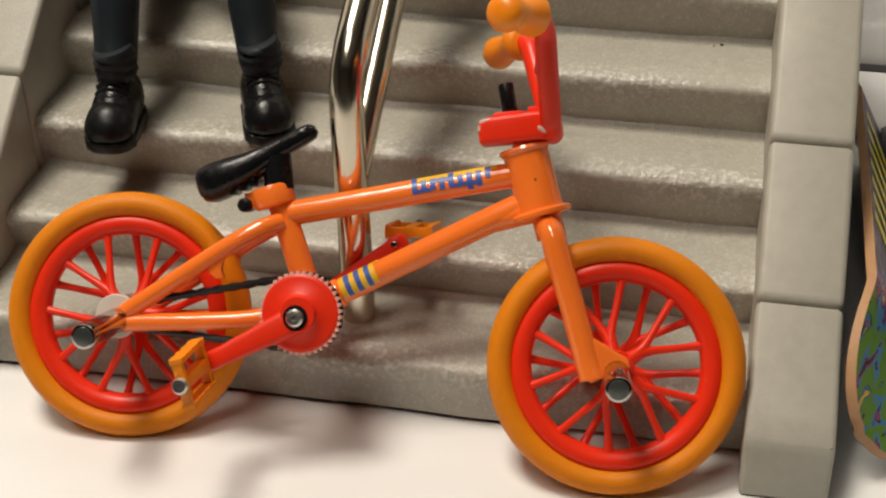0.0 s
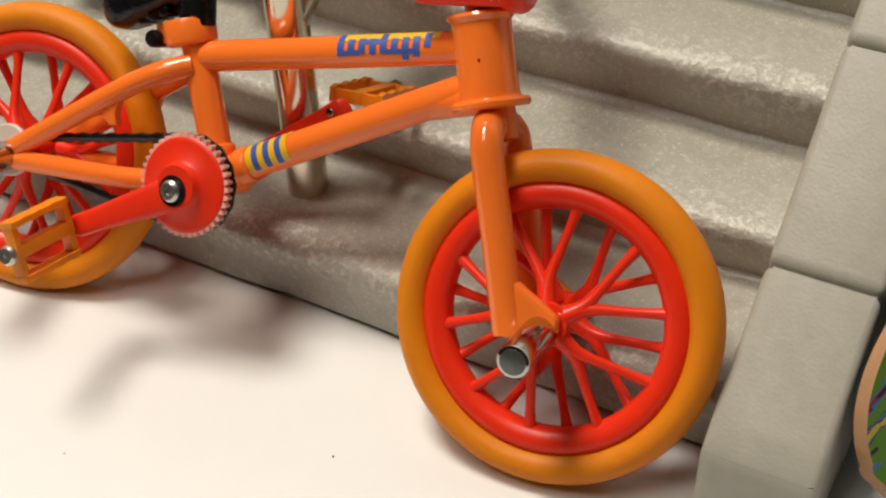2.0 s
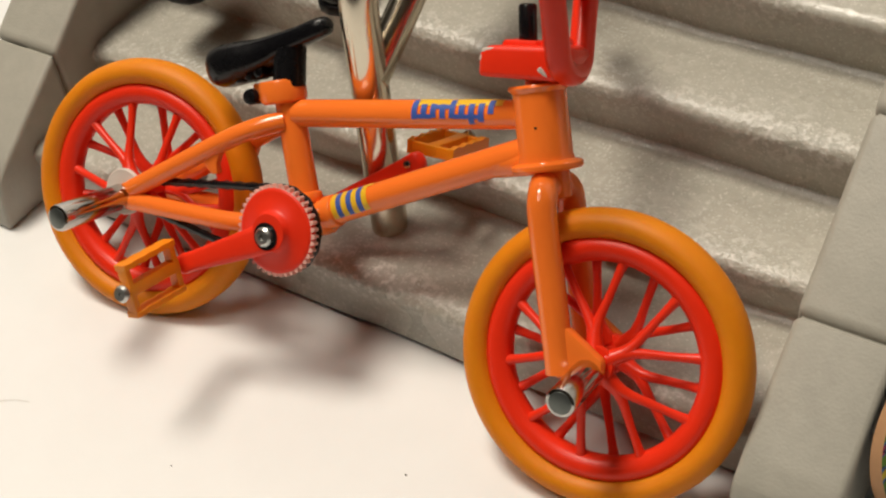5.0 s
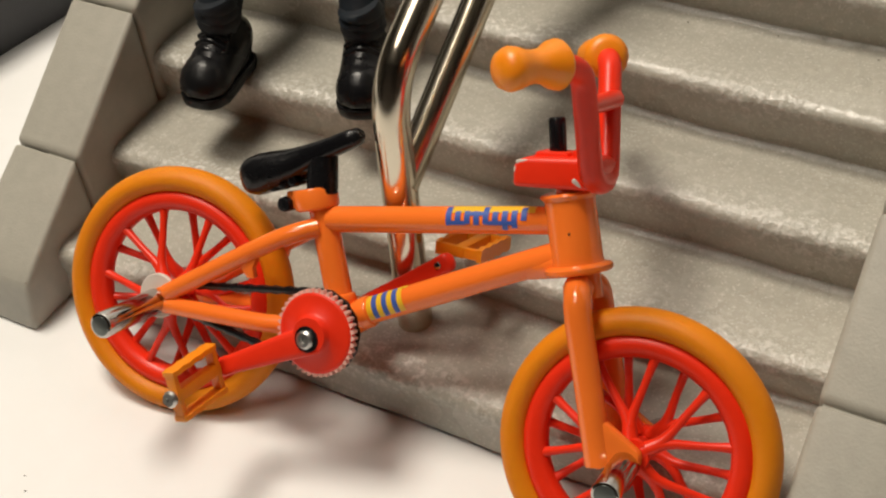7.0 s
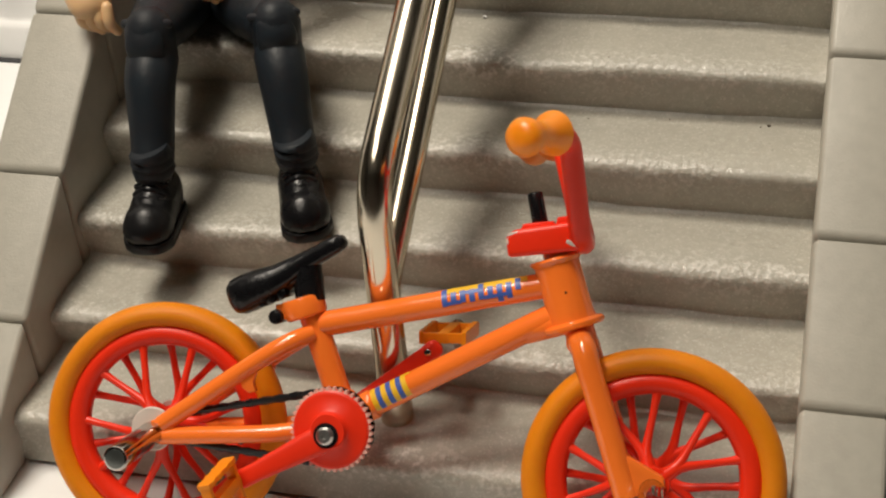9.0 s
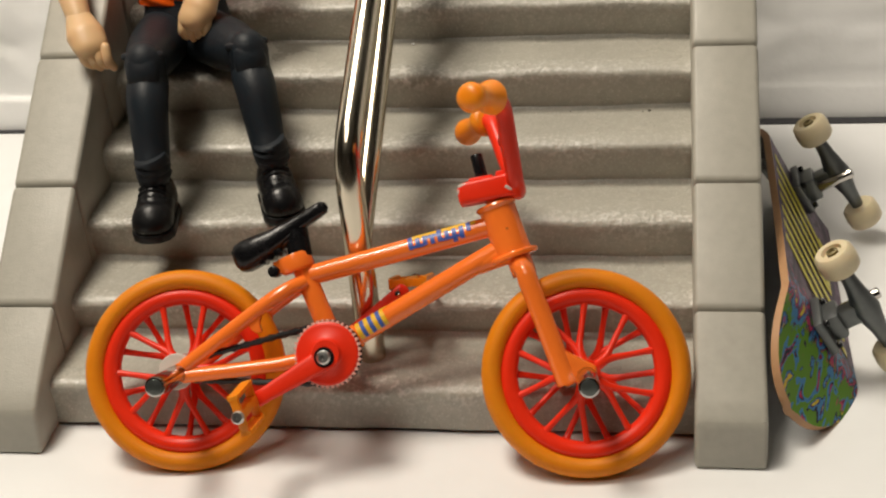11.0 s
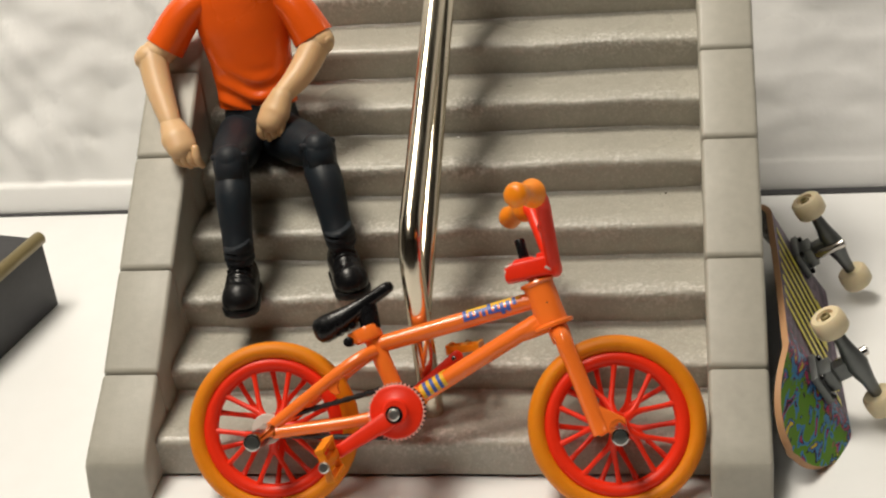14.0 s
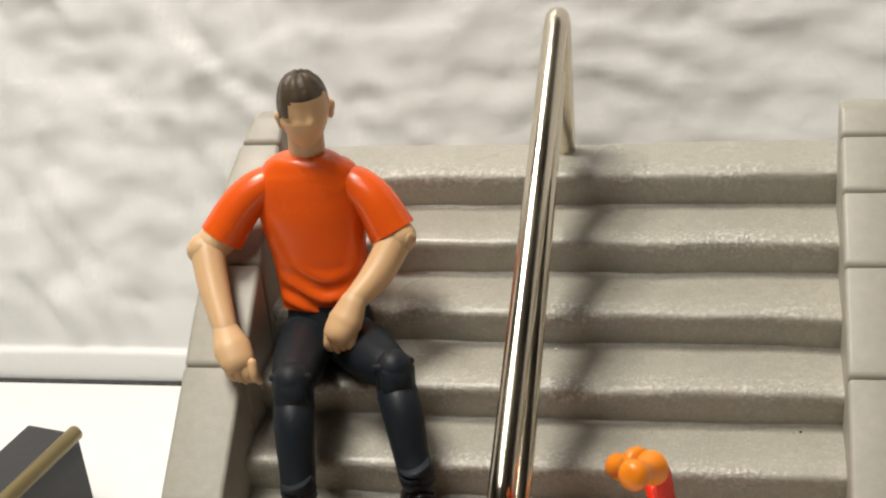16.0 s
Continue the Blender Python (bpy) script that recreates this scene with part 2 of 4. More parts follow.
def prism(bm, outline, depth, m=None, bevel=0.0, mat=0, seg=2):
    """An outline in x, y with thickness along z, its edges rounded."""
    vs = [bm.verts.new((x, y, 0)) for x, y in outline]
    f = bm.faces.new(vs)
    top = bmesh.ops.extrude_face_region(bm, geom=[f])
    new_v = [e for e in top["geom"] if isinstance(e, bmesh.types.BMVert)]
    bmesh.ops.translate(bm, vec=(0, 0, depth), verts=new_v)
    every = vs + new_v
    if bevel:
        edges = list({e for v in every for e in v.link_edges})
        r = bmesh.ops.bevel(bm, geom=edges, offset=bevel, segments=seg, affect="EDGES", profile=0.6)
        every = list({v for f in r["faces"] for v in f.verts} | {v for v in every if v.is_valid})
    for v in every:
        for f in v.link_faces:
            f.material_index = mat
    if m is not None:
        bmesh.ops.transform(bm, matrix=m, verts=every)
    return bm


def box(bm, lo, hi, bevel=0.05, m=None, mat=0, seg=2):
    (x0, y0, z0), (x1, y1, z1) = lo, hi
    t = Matrix.Translation((0, 0, z0))
    return prism(bm, [(x0, y0), (x1, y0), (x1, y1), (x0, y1)], z1 - z0, (m or Matrix()) @ t, bevel, mat, seg)


def cyl(bm, a, b2, r, seg=20, bevel=0.04, mat=0):
    a, b2 = Vector(a), Vector(b2)
    h = (b2 - a).length
    e = min(bevel, r * 0.4, h * 0.4)
    return lathe(bm, [(0, 0), (r - e, 0), (r - e * 0.3, e * 0.3), (r, e), (r, h - e), (r - e * 0.3, h - e * 0.3), (r - e, h), (0, h)], a, b2 - a, seg, mat)


# ---- the setting ----
def grid_mesh(xs, ys, f):
    bm = bmesh.new()
    vs = [[bm.verts.new(f(x, y)) for x in xs] for y in ys]
    for r0, r1 in zip(vs, vs[1:]):
        for k in range(len(xs) - 1):
            bm.faces.new((r0[k], r0[k + 1], r1[k + 1], r1[k]))
    return bm


WALL_Y = 15.1


def build_setting():
    bm = bmesh.new()
    box(bm, (-55, -42, -1.5), (55, WALL_Y, 0), 0.05)
    tagged(part("table", bm, PAPER), "white board table top with faint smudges", "table top", kind="structure")

    def wrinkle(x, z):
        # a crumpled sheet: diagonal creases, soft dimples, and a flat hem along its foot
        p = Vector((x * 0.22, z * 0.22, 3.7))
        warp = noise.noise_vector(p) * 0.8
        left = min(1.0, max(0.0, (-2.0 - x) / 6.0))
        crease = noise.noise(Vector((x * 0.78 + z * 0.42, z * 0.20 - x * 0.10, 1.0)) + warp * 0.5)
        dimple = noise.fractal(Vector((x * 0.52 + z * 0.12, z * 1.20, 8.0)) + warp * 0.7, 1.0, 2.1, 3)
        soft_wave = noise.noise(Vector((x * 0.12, z * 0.16, 2.0)))
        amp = min(1.0, max(0.0, (z - 1.3) / 1.0))
        lean = 0.30 * (z - 2.0) if z > 2.0 else 0.19 * (max(0.0, z) - 2.0)
        fold = 0.98 + 0.06 * noise.noise(Vector((x * 0.3, 0, 5)))
        q = min(1.0, max(0.0, (z - fold + 0.10) / 0.20))
        hem = 0.17 * (1 - q * q * (3 - 2 * q)) * min(1.0, max(0.15, (5.0 - x) / 5.0))
        return (x, WALL_Y + 0.68 + lean - hem - amp * (left * 0.27 * math.exp(-(crease / 0.34) ** 2) + 0.125 * dimple + 0.20 * soft_wave), z)

    xs = [-110, -80, -60] + [-45 + 0.2 * k for k in range(451)] + [60, 80, 110]
    zs = [-1.6, -0.5, 0.4, 0.7, 0.80, 0.87, 0.93, 0.99, 1.05, 1.12, 1.20, 1.30, 1.42, 1.55] + [1.7 + 0.2 * k for k in range(133)] + [32, 40, 55]
    sheet = tagged(part("backdrop", grid_mesh(xs, zs, wrinkle), SHEET, angle=180), "crumpled white plastic sheet hung behind the table", "backdrop", kind="structure")

    for k, (x, z0, z1) in enumerate(((-17.10, 10.55, 12.3), (-17.28, 10.75, 12.3), (-17.44, 10.50, 12.2), (-17.92, 10.2, 12.0), (-18.12, 10.4, 12.1))):
        bm = bmesh.new()
        at = [wrinkle(x + 0.03 * math.sin(3 * q + k), z0 + (z1 - z0) * q / 6) for q in range(7)]
        rows = [[bm.verts.new((px + w, py - 0.05, pz)) for w in (-0.045, 0.045)] for px, py, pz in at]
        for r0, r1 in zip(rows, rows[1:]):
            bm.faces.new((r0[0], r0[1], r1[1], r1[0]))
        part("printed_bar", bm, GREYPRINT, sheet, "faint grey printed bar")

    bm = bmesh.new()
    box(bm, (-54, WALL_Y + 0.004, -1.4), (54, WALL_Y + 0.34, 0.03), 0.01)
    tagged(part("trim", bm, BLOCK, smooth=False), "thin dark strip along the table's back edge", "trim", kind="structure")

    # plain unseen room added round the table; its tones steer reflections and fill light
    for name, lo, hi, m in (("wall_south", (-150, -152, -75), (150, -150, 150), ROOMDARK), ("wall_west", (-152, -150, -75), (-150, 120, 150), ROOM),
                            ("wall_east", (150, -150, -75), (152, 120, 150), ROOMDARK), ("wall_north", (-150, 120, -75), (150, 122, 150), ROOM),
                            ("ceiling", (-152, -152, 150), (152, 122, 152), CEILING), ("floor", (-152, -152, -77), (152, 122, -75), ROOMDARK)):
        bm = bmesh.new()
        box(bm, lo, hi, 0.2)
        tagged(part(name, bm, m, smooth=False), "plain unseen room surface added beyond the table", name.split("_")[0], kind="structure")


build_setting()

# ---- toy staircase ----
X0, X1 = -6.30, 7.12          # between the ledges
XL, XR = -7.76, 8.52          # outer faces
STEPS = [(0.98, 1.10)] + [(1.25 + 1.645 * k, 0.95 + 1.02 * k) for k in range(1, 8)]   # nosing of each step
BACK = 14.5


def build_stairs():
    stairs = empty("toy_staircase", Matrix(), "grey moulded plastic toy staircase with scuffed step edges", "toy staircase")
    prof = [(1.0, 0.09)]
    for k, (y, z) in enumerate(STEPS):
        foot = 1.0 if k == 0 else y + 0.16
        if k:
            zb = STEPS[k - 1][1]
            prof += [(foot - 0.16, zb - 0.02), (foot - 0.06, zb + 0.005), (foot - 0.01, zb + 0.06)]
        prof += [(y + 0.07, z - 0.60), (y + 0.02, z - 0.36), (y, z - 0.17), (y + 0.025, z - 0.11), (y + 0.08, z - 0.06), (y + 0.17, z - 0.02), (y + 0.32, z)]
    prof += [(BACK, STEPS[-1][1])]
    # finer along long runs
    fine = []
    for a, c in zip(prof, prof[1:]):
        n = max(1, int(math.hypot(c[0] - a[0], c[1] - a[1]) / 0.25))
        fine += [(a[0] + (c[0] - a[0]) * i / n, a[1] + (c[1] - a[1]) * i / n) for i in range(n)]
    fine.append(prof[-1])
    n = 90

    def at(i, j):
        y, z = fine[j]
        x = X0 - 0.05 + (X1 - X0 + 0.1) * i / n
        s = 0.048 * noise.noise(Vector((x * 0.5, y * 0.7, z * 0.7))) + 0.010 * noise.noise(Vector((x * 2.2, y * 2.0, z * 2.0)))
        return (x, y + s * 0.8, max(z + s, 0.09) if j else 0.09)

    bm = grid_mesh(range(n + 1), range(len(fine)), lambda i, j: at(i, j))
    ob = part("steps", bm, STEP, stairs, "steps with pale scuffs and painted glints on rounded edges", angle=36)
    worn = ob.data.attributes.new("wear_glint", "FLOAT", "POINT")
    noses = [(y + 0.10, z - 0.06) for y, z in STEPS]
    for i, v in enumerate(ob.data.vertices):
        y, z = v.co.y / CM, v.co.z / CM
        d = min(math.hypot((y - a) * 0.8, z - c) for a, c in noses)
        patchy = 0.55 + 0.8 * noise.noise(Vector((v.co.x / CM * 0.55, y * 0.5, 4.0)))
        worn.data[i].value = max(0.15, min(1.0, 1.5 * max(0.0, 1 - d / 0.52)) * min(1.0, max(0.15, patchy)))

    # unseen panels added under the top landing, to keep light out of the shell
    bm = bmesh.new()
    box(bm, (X0 - 0.05, BACK - 0.12, 0), (X1 + 0.05, BACK - 0.004, STEPS[-1][1] - 0.06), 0.02)
    part("back_light_block", bm, GREY, stairs, smooth=False)
    for xa in (X0 - 0.05, X1 - 0.07):
        bm = bmesh.new()
        box(bm, (xa, 12.9, 0), (xa + 0.12, BACK - 0.13, STEPS[-1][1] - 0.06), 0.02)
        part("side_light_block", bm, GREY, stairs, smooth=False)

    # ledges of separate blocks: foot, sloping run, flat head
    c, s = math.cos(radians(35.5)), math.sin(radians(35.5))
    start = (2.14, 2.355)
    cuts = [0.0, 2.84, 6.12, 8.74, 10.60, 12.06]
    line = [(start[0] + k * c, start[1] + k * s) for k in cuts]
    gap = 0.025
    for xa, xb in ((XL, X0), (X1, XR)):
        outlines = [[(0.0, 0), (0.02, 0.25), (0.16, 0.95), (0.28, 1.08), (0.50, 1.26), (line[0][0] - gap, line[0][1] - gap * 0.66), (line[0][0] - gap, 0)]]
        for a, d in zip(line, line[1:]):
            outlines.append([(a[0] + gap, 0), (a[0] + gap, a[1] + gap * 0.66), (d[0] - gap, d[1] - gap * 0.66), (d[0] - gap, 0)])
        e = line[-1]
        outlines.append([(e[0] + gap, 0), (e[0] + gap, e[1] + gap * 0.66), (e[0] + 0.62, e[1] + 0.44), (e[0] + 1.0, e[1] + 0.46), (e[0] + 1.0, 0)])
        for o in outlines:
            bm = bmesh.new()
            m = Matrix(((0, 0, 1, xa), (1, 0, 0, 0), (0, 1, 0, 0), (0, 0, 0, 1)))
            prism(bm, o, xb - xa, m, 0.11, seg=3)
            if xa < 0:
                for v in bm.verts:
                    if v.co.x < (xa + xb) / 2:
                        q = max(0.0, (v.co.y - 9.0) / 4.0)
                        v.co.x += 0.80 * q ** 2 - 0.12 * max(0.0, 1 - v.co.y / 1.8)
            part("ledge_block", bm, GREY, stairs, angle=50)
        # dark joints behind the gaps
        bm = bmesh.new()
        o = [(0.4, 0.0), (0.5, 1.2), (line[0][0], line[0][1] - 0.11), (line[-1][0], line[-1][1] - 0.11), (line[-1][0] + 0.7, line[-1][1] - 0.11), (line[-1][0] + 0.7, 0.0)]
        prism(bm, o, xb - xa - (0.85 if xa < 0 else 0.16), Matrix.Translation((0.75 if xa < 0 else 0.08, 0, 0)) @ Matrix(((0, 0, 1, xa), (1, 0, 0, 0), (0, 1, 0, 0), (0, 0, 0, 1))))
        part("ledge_core", bm, GREY, stairs, smooth=False)


build_stairs()


def build_rail():
    rail = empty("handrail", Matrix(), "polished metal tube handrail standing on grey toy steps", "handrail")
    bm = bmesh.new()
    loft(bm, fillet([(0.47, 2.15, 0.96), (0.30, 2.65, 5.55), (0.62, 13.45, 12.15), (0.46, 14.12, 8.05)], 0.75, 10), 0.285, 24)
    part("upper_tube", bm, RAIL, rail)
    bm = bmesh.new()
    loft(bm, [(0.42, 2.45, 3.75), (0.46, 13.85, 10.63)], 0.25, 24)
    part("lower_tube", bm, RAIL, rail)


build_rail()

# ---- toy bike ----
LEAN = Matrix(((0.99993, -0.00649, 0.00995, 0), (0.01188, 0.54608, -0.83765, 0), (0.0, 0.83771, 0.54612, 0), (0, 0, 0, 1)))
REAR = Vector((-3.088, 0.631, 1.758))
STEER_AXIS = Vector((-0.33, 0.944, 0)).normalized()
STEER_POINT = Vector((6.53, 2.8, 0))
STEER = Matrix.Translation(STEER_POINT) @ Matrix.Rotation(radians(4.7), 4, STEER_AXIS) @ Matrix.Translation(-STEER_POINT)
HUB_F = (8.11, 0, 0)


def build_wheel(name, bike, c, m, turn):
    """Rim as the carrier of tyre, hub and spokes; the axle runs along z."""
    def put(nm, bm, mt, par, label=""):
        bmesh.ops.transform(bm, matrix=m, verts=bm.verts)
        return part(nm, bm, mt, par, label)

    bm = bmesh.new()
    lathe(bm, [(1.345, -0.10), (1.40, -0.17), (1.50, -0.21), (1.60, -0.20), (1.66, -0.14), (1.70, 0), (1.66, 0.14), (1.60, 0.20), (1.50, 0.21), (1.40, 0.17), (1.345, 0.10), (1.33, 0)], c, (0, 0, 1), 64, close=True)
    wheel = put(name, bm, RED, bike, "red plastic spoked wheel")
    bm = bmesh.new()
    ring = [(1.835 + 0.215 * math.cos(a), 0.27 * math.sin(a)) for a in [2 * math.pi * k / 18 for k in range(18)]]
    lathe(bm, ring, c, (0, 0, 1), 72, close=True)
    put("tyre", bm, TYRE, wheel, "smooth amber rubber tyre")
    bm = bmesh.new()
    lathe(bm, [(0, -0.42), (0.26, -0.42), (0.28, -0.38), (0.26, -0.28), (0.13, -0.24), (0.13, 0.24), (0.26, 0.28), (0.28, 0.38), (0.26, 0.42), (0, 0.42)], c, (0, 0, 1), 24)
    put("hub", bm, RED, wheel)
    # crossing forks: five from each flange, each arm splitting into two spokes
    for k in range(20):
        side = 1 if k % 4 < 2 else -1
        arm = radians(turn + 72 * (k // 4) + (0 if side > 0 else 18))
        a = arm + radians(18 if k % 2 else -18)
        root = Vector((0.18 * math.cos(arm), 0.18 * math.sin(arm), side * 0.32))
        knot = Vector((0.50 * math.cos(arm + (a - arm) * 0.2), 0.50 * math.sin(arm + (a - arm) * 0.2), side * 0.25))
        outer = Vector((1.40 * math.cos(a), 1.40 * math.sin(a), side * 0.06))
        bm = bmesh.new()
        loft(bm, [Vector(c) + q for q in smooth_path([root, knot, knot.lerp(outer, 0.5), outer], 3)], [0.13, 0.115, 0.10, 0.082, 0.070, 0.064, 0.060, 0.060, 0.066, 0.085], 10)
        put("spoke", bm, RED, wheel)


def tube_part(name, pts, r, mat, parent, m=None, label="", seg=16, **kw):
    bm = bmesh.new()
    loft(bm, pts, r, seg, **kw)
    if m:
        bmesh.ops.transform(bm, matrix=m, verts=bm.verts)
    return part(name, bm, mat, parent, label)


def patch(bm, a, d, r, t0, t1, a0, a1, mat=0, n=6):
    """A thin print on a tube from a to d, between fractions t0, t1 of its length and angles a0, a1 round it (0 faces z, 90 faces y)."""
    a, d = Vector(a), Vector(d)
    t = (d - a).normalized()
    z = (Vector((0, 0, 1)) - t * t.z).normalized()
    y = z.cross(t)
    rows = []
    for f in (t0, t1):
        rows.append([bm.verts.new(a.lerp(d, f) + (z * math.cos(radians(q)) + y * math.sin(radians(q))) * (r + 0.006)) for q in [a0 + (a1 - a0) * k / n for k in range(n + 1)]])
    for k in range(n):
        f = bm.faces.new((rows[0][k], rows[0][k + 1], rows[1][k + 1], rows[1][k]))
        f.material_index = mat


def build_bike():
    bike = empty("toy_bmx_bike", Matrix.Translation(REAR * CM) @ LEAN, "orange toy bike with red wheels, amber tyres, leaning on steps", "toy bike")
    build_wheel("rear_wheel", bike, (0, 0, -0.10), Matrix.Rotation(radians(6.5), 4, "Y"), 56)
    build_wheel("front_wheel", bike, HUB_F, STEER, 37)

    # frame
    TT = ((2.62, 1.93, 0), (6.25, 2.88, 0))
    DT = ((3.35, 0.60, 0), (6.52, 2.48, 0))
    tube_part("top_tube", TT, 0.205, FRAME, bike)
    tube_part("down_tube", DT, 0.21, FRAME, bike)
    tube_part("gusset", [(5.55, 1.93, 0.0), (6.0, 2.13, 0), (6.6, 2.36, 0)], [(0.12, 0.10), (0.20, 0.19), (0.22, 0.24)], FRAME, bike)
    tube_part("seat_tube", [(2.42, 2.12, 0), (3.02, 0.72, 0)], 0.215, FRAME, bike)
    bm = bmesh.new()
    d = Vector((6.33 - 6.73, 3.35 - 2.27, 0))
    lathe(bm, [(0, 0), (0.46, 0), (0.49, 0.03), (0.49, 0.08), (0.46, 0.11), (0.38, 0.13), (0.365, 0.2), (0.365, 1.04), (0.40, 1.08), (0.42, 1.11), (0.40, 1.15), (0, 1.15)], (6.74, 2.25, 0), d, 32)
    head = part("head_tube", bm, FRAME, bike)
    bm = bmesh.new()
    cyl(bm, (6.60, 2.82, 0.33), (6.605, 2.82, 0.368), 0.018, 10, 0.004)
    part("paint_speck", bm, BLACK, head)
    bm = bmesh.new()
    cyl(bm, (3.14, 0.46, -0.45), (3.14, 0.46, 0.55), 0.30, 24)
    part("bottom_bracket", bm, FRAME, bike)
    for a, d2, r in (((2.98, 0.82, 0), (3.05, 0.66, 0), 0.255), ((3.42, 0.63, 0), (3.60, 0.74, 0), 0.245)):
        bm = bmesh.new()
        cyl(bm, a, d2, r, 24, 0.04)
        part("lug", bm, FRAME, bike)
    for side in (1, -1):
        tube_part("seat_stay", smooth_path([(2.52, 1.80, side * 0.14), (2.15, 1.60, side * 0.35), (1.6, 1.21, side * 0.45), (0.15, 0.10, side * 0.50)], 6), 0.15, FRAME, bike)
        tube_part("chain_stay", smooth_path([(3.05, 0.38, side * 0.28), (2.3, 0.20, side * 0.40), (1.7, 0.10, side * 0.46), (0.12, -0.09, side * 0.50)], 6), 0.145, FRAME, bike)
        bm = bmesh.new()
        prism(bm, [(-0.30, -0.10), (-0.10, -0.24), (0.35, -0.20), (0.42, 0.0), (0.34, 0.22), (0.0, 0.17)], 0.14, Matrix.Translation((0, 0, side * 0.50 - 0.07)), 0.04)
        part("dropout", bm, FRAME, bike)
        bm = bmesh.new()
        prism(bm, [(1.42, 1.02), (1.50, 0.84), (1.62, 0.76), (1.74, 0.80), (1.68, 0.94), (1.74, 1.24)], 0.13, Matrix.Translation((0, 0, side * 0.45 - 0.065)), 0.035)
        part("brake_tab", bm, FRAME, bike)
        bm = bmesh.new()
        lathe(bm, [(0.0, 0), (0.34, 0), (0.365, 0.025), (0.365, 0.07), (0.345, 0.09), (0.0, 0.09)], (-0.03, 0.0, side * 0.40), (0, 0, side), 32)
        part("washer", bm, WHITE, bike, "off-white plastic washer")
        bm = bmesh.new()
        a, z = Vector((0.0, -0.06, side * 0.52)), Vector((0.01, -0.23 if side > 0 else -0.08, side * 1.90))
        cyl(bm, a, z, 0.205, 28, 0.035)
        part("peg", bm, CHROME, bike, "chrome axle peg")
        bm = bmesh.new()
        cyl(bm, z - (z - a).normalized() * 0.01, z + (z - a).normalized() * 0.012, 0.158, 24, 0.008)
        part("peg_cap", bm, CAP, bike)

    # seat
    bm = bmesh.new()
    ax = Vector((-0.36, 0.93, 0)).normalized()
    lathe(bm, [(0, 0), (0.30, 0), (0.34, 0.03), (0.35, 0.08), (0.35, 0.30), (0.33, 0.34), (0, 0.34)], Vector((2.37, 2.02, 0)), ax, 28)
    box(bm, (-0.45, -0.13, -0.14), (-0.1, 0.13, 0.14), 0.03, Matrix.Translation((2.31, 2.17, 0)) @ Matrix.Rotation(radians(14), 4, "Z"))
    part("seat_clamp", bm, FRAME, bike)
    bm = bmesh.new()
    cyl(bm, (1.89, 2.00, -0.14), (1.89, 2.00, 0.26), 0.12, 16)
    part("clamp_bolt", bm, BLACK, bike, "black clamp bolt")
    tube_part("seat_post", [(2.40, 2.30, 0), (2.30, 2.85, 0)], 0.245, BLACK, bike)
    bm = bmesh.new()
    sad = [((1.08, 2.20, 0), (0.24, 0.15)), ((1.13, 2.22, 0), (0.36, 0.26)), ((1.22, 2.27, 0), (0.43, 0.31)), ((1.38, 2.36, 0), (0.45, 0.32)), ((1.60, 2.48, 0), (0.43, 0.29)), ((1.90, 2.65, 0), (0.35, 0.235)),
           ((2.20, 2.87, 0), (0.25, 0.175)), ((2.50, 3.06, 0), (0.20, 0.155)), ((2.74, 3.22, 0), (0.19, 0.15)), ((2.86, 3.30, 0), (0.16, 0.13)), ((2.92, 3.34, 0), (0.08, 0.07))]
    loft(bm, [s[0] for s in sad], [s[1] for s in sad], 28, up=(0, 1, 0), power=0.72)
    part("saddle", bm, BLACKTEX, bike, "black saddle with a grained top")
    bm = bmesh.new()
    loft(bm, [(1.45, 2.26, 0), (1.9, 2.48, 0), (2.4, 2.80, 0)], [(0.2, 0.08), (0.22, 0.13), (0.2, 0.1)], 16, up=(0, 1, 0))
    for q in (1.55, 1.72, 1.89):
        cyl(bm, (q + 0.08, 2.33 + (q - 1.5) * 0.5 - 0.13, -0.24), (q + 0.08, 2.33 + (q - 1.5) * 0.5 - 0.13, 0.24), 0.09, 12)
    part("saddle_clamp", bm, BLACK, bike)

    # drive
    bm = bmesh.new()
    sc = Vector((3.12, 0.38, 0.66))
    lathe(bm, [(0, 0), (0.60, 0), (0.63, 0.02), (0.63, 0.12), (0.60, 0.15), (0.56, 0.155), (0.33, 0.20), (0.29, 0.24), (0.27, 0.32), (0, 0.33)], sc, (0, 0, 1), 48)
    sprocket = part("sprocket", bm, RED, bike, "red chain wheel with chipped teeth")
    for k in range(40):
        a = 2 * math.pi * k / 40
        bm = bmesh.new()
        prism(bm, [(0.60, -0.05), (0.675, -0.014), (0.675, 0.014), (0.60, 0.05)], 0.11, Matrix.Translation(sc + Vector((0, 0, 0.02))) @ Matrix.Rotation(a, 4, "Z"))
        part("tooth", bm, TIPS, sprocket)
    bm = bmesh.new()
    lathe(bm, [(0.0, 0.0), (0.20, 0.0), (0.20, 0.015), (0.0, 0.015)], sc + Vector((-0.02, -0.06, 0.325)), (0, 0, 1), 24)
    part("axle_recess", bm, BLACK, bike)
    bm = bmesh.new()
    lathe(bm, [(0, 0), (0.14, 0), (0.145, 0.05), (0.11, 0.09), (0.05, 0.095), (0.045, 0.05), (0, 0.05)], sc + Vector((-0.02, -0.06, 0.34)), (0, 0, 1), 12)
    part("crank_bolt", bm, STEEL, bike, "steel screw")
    bm = bmesh.new()
    r1, r2 = 0.60, 0.17
    cen1, cen2 = Vector((3.12, 0.38, 0.60)), Vector((0, 0, 0.27))
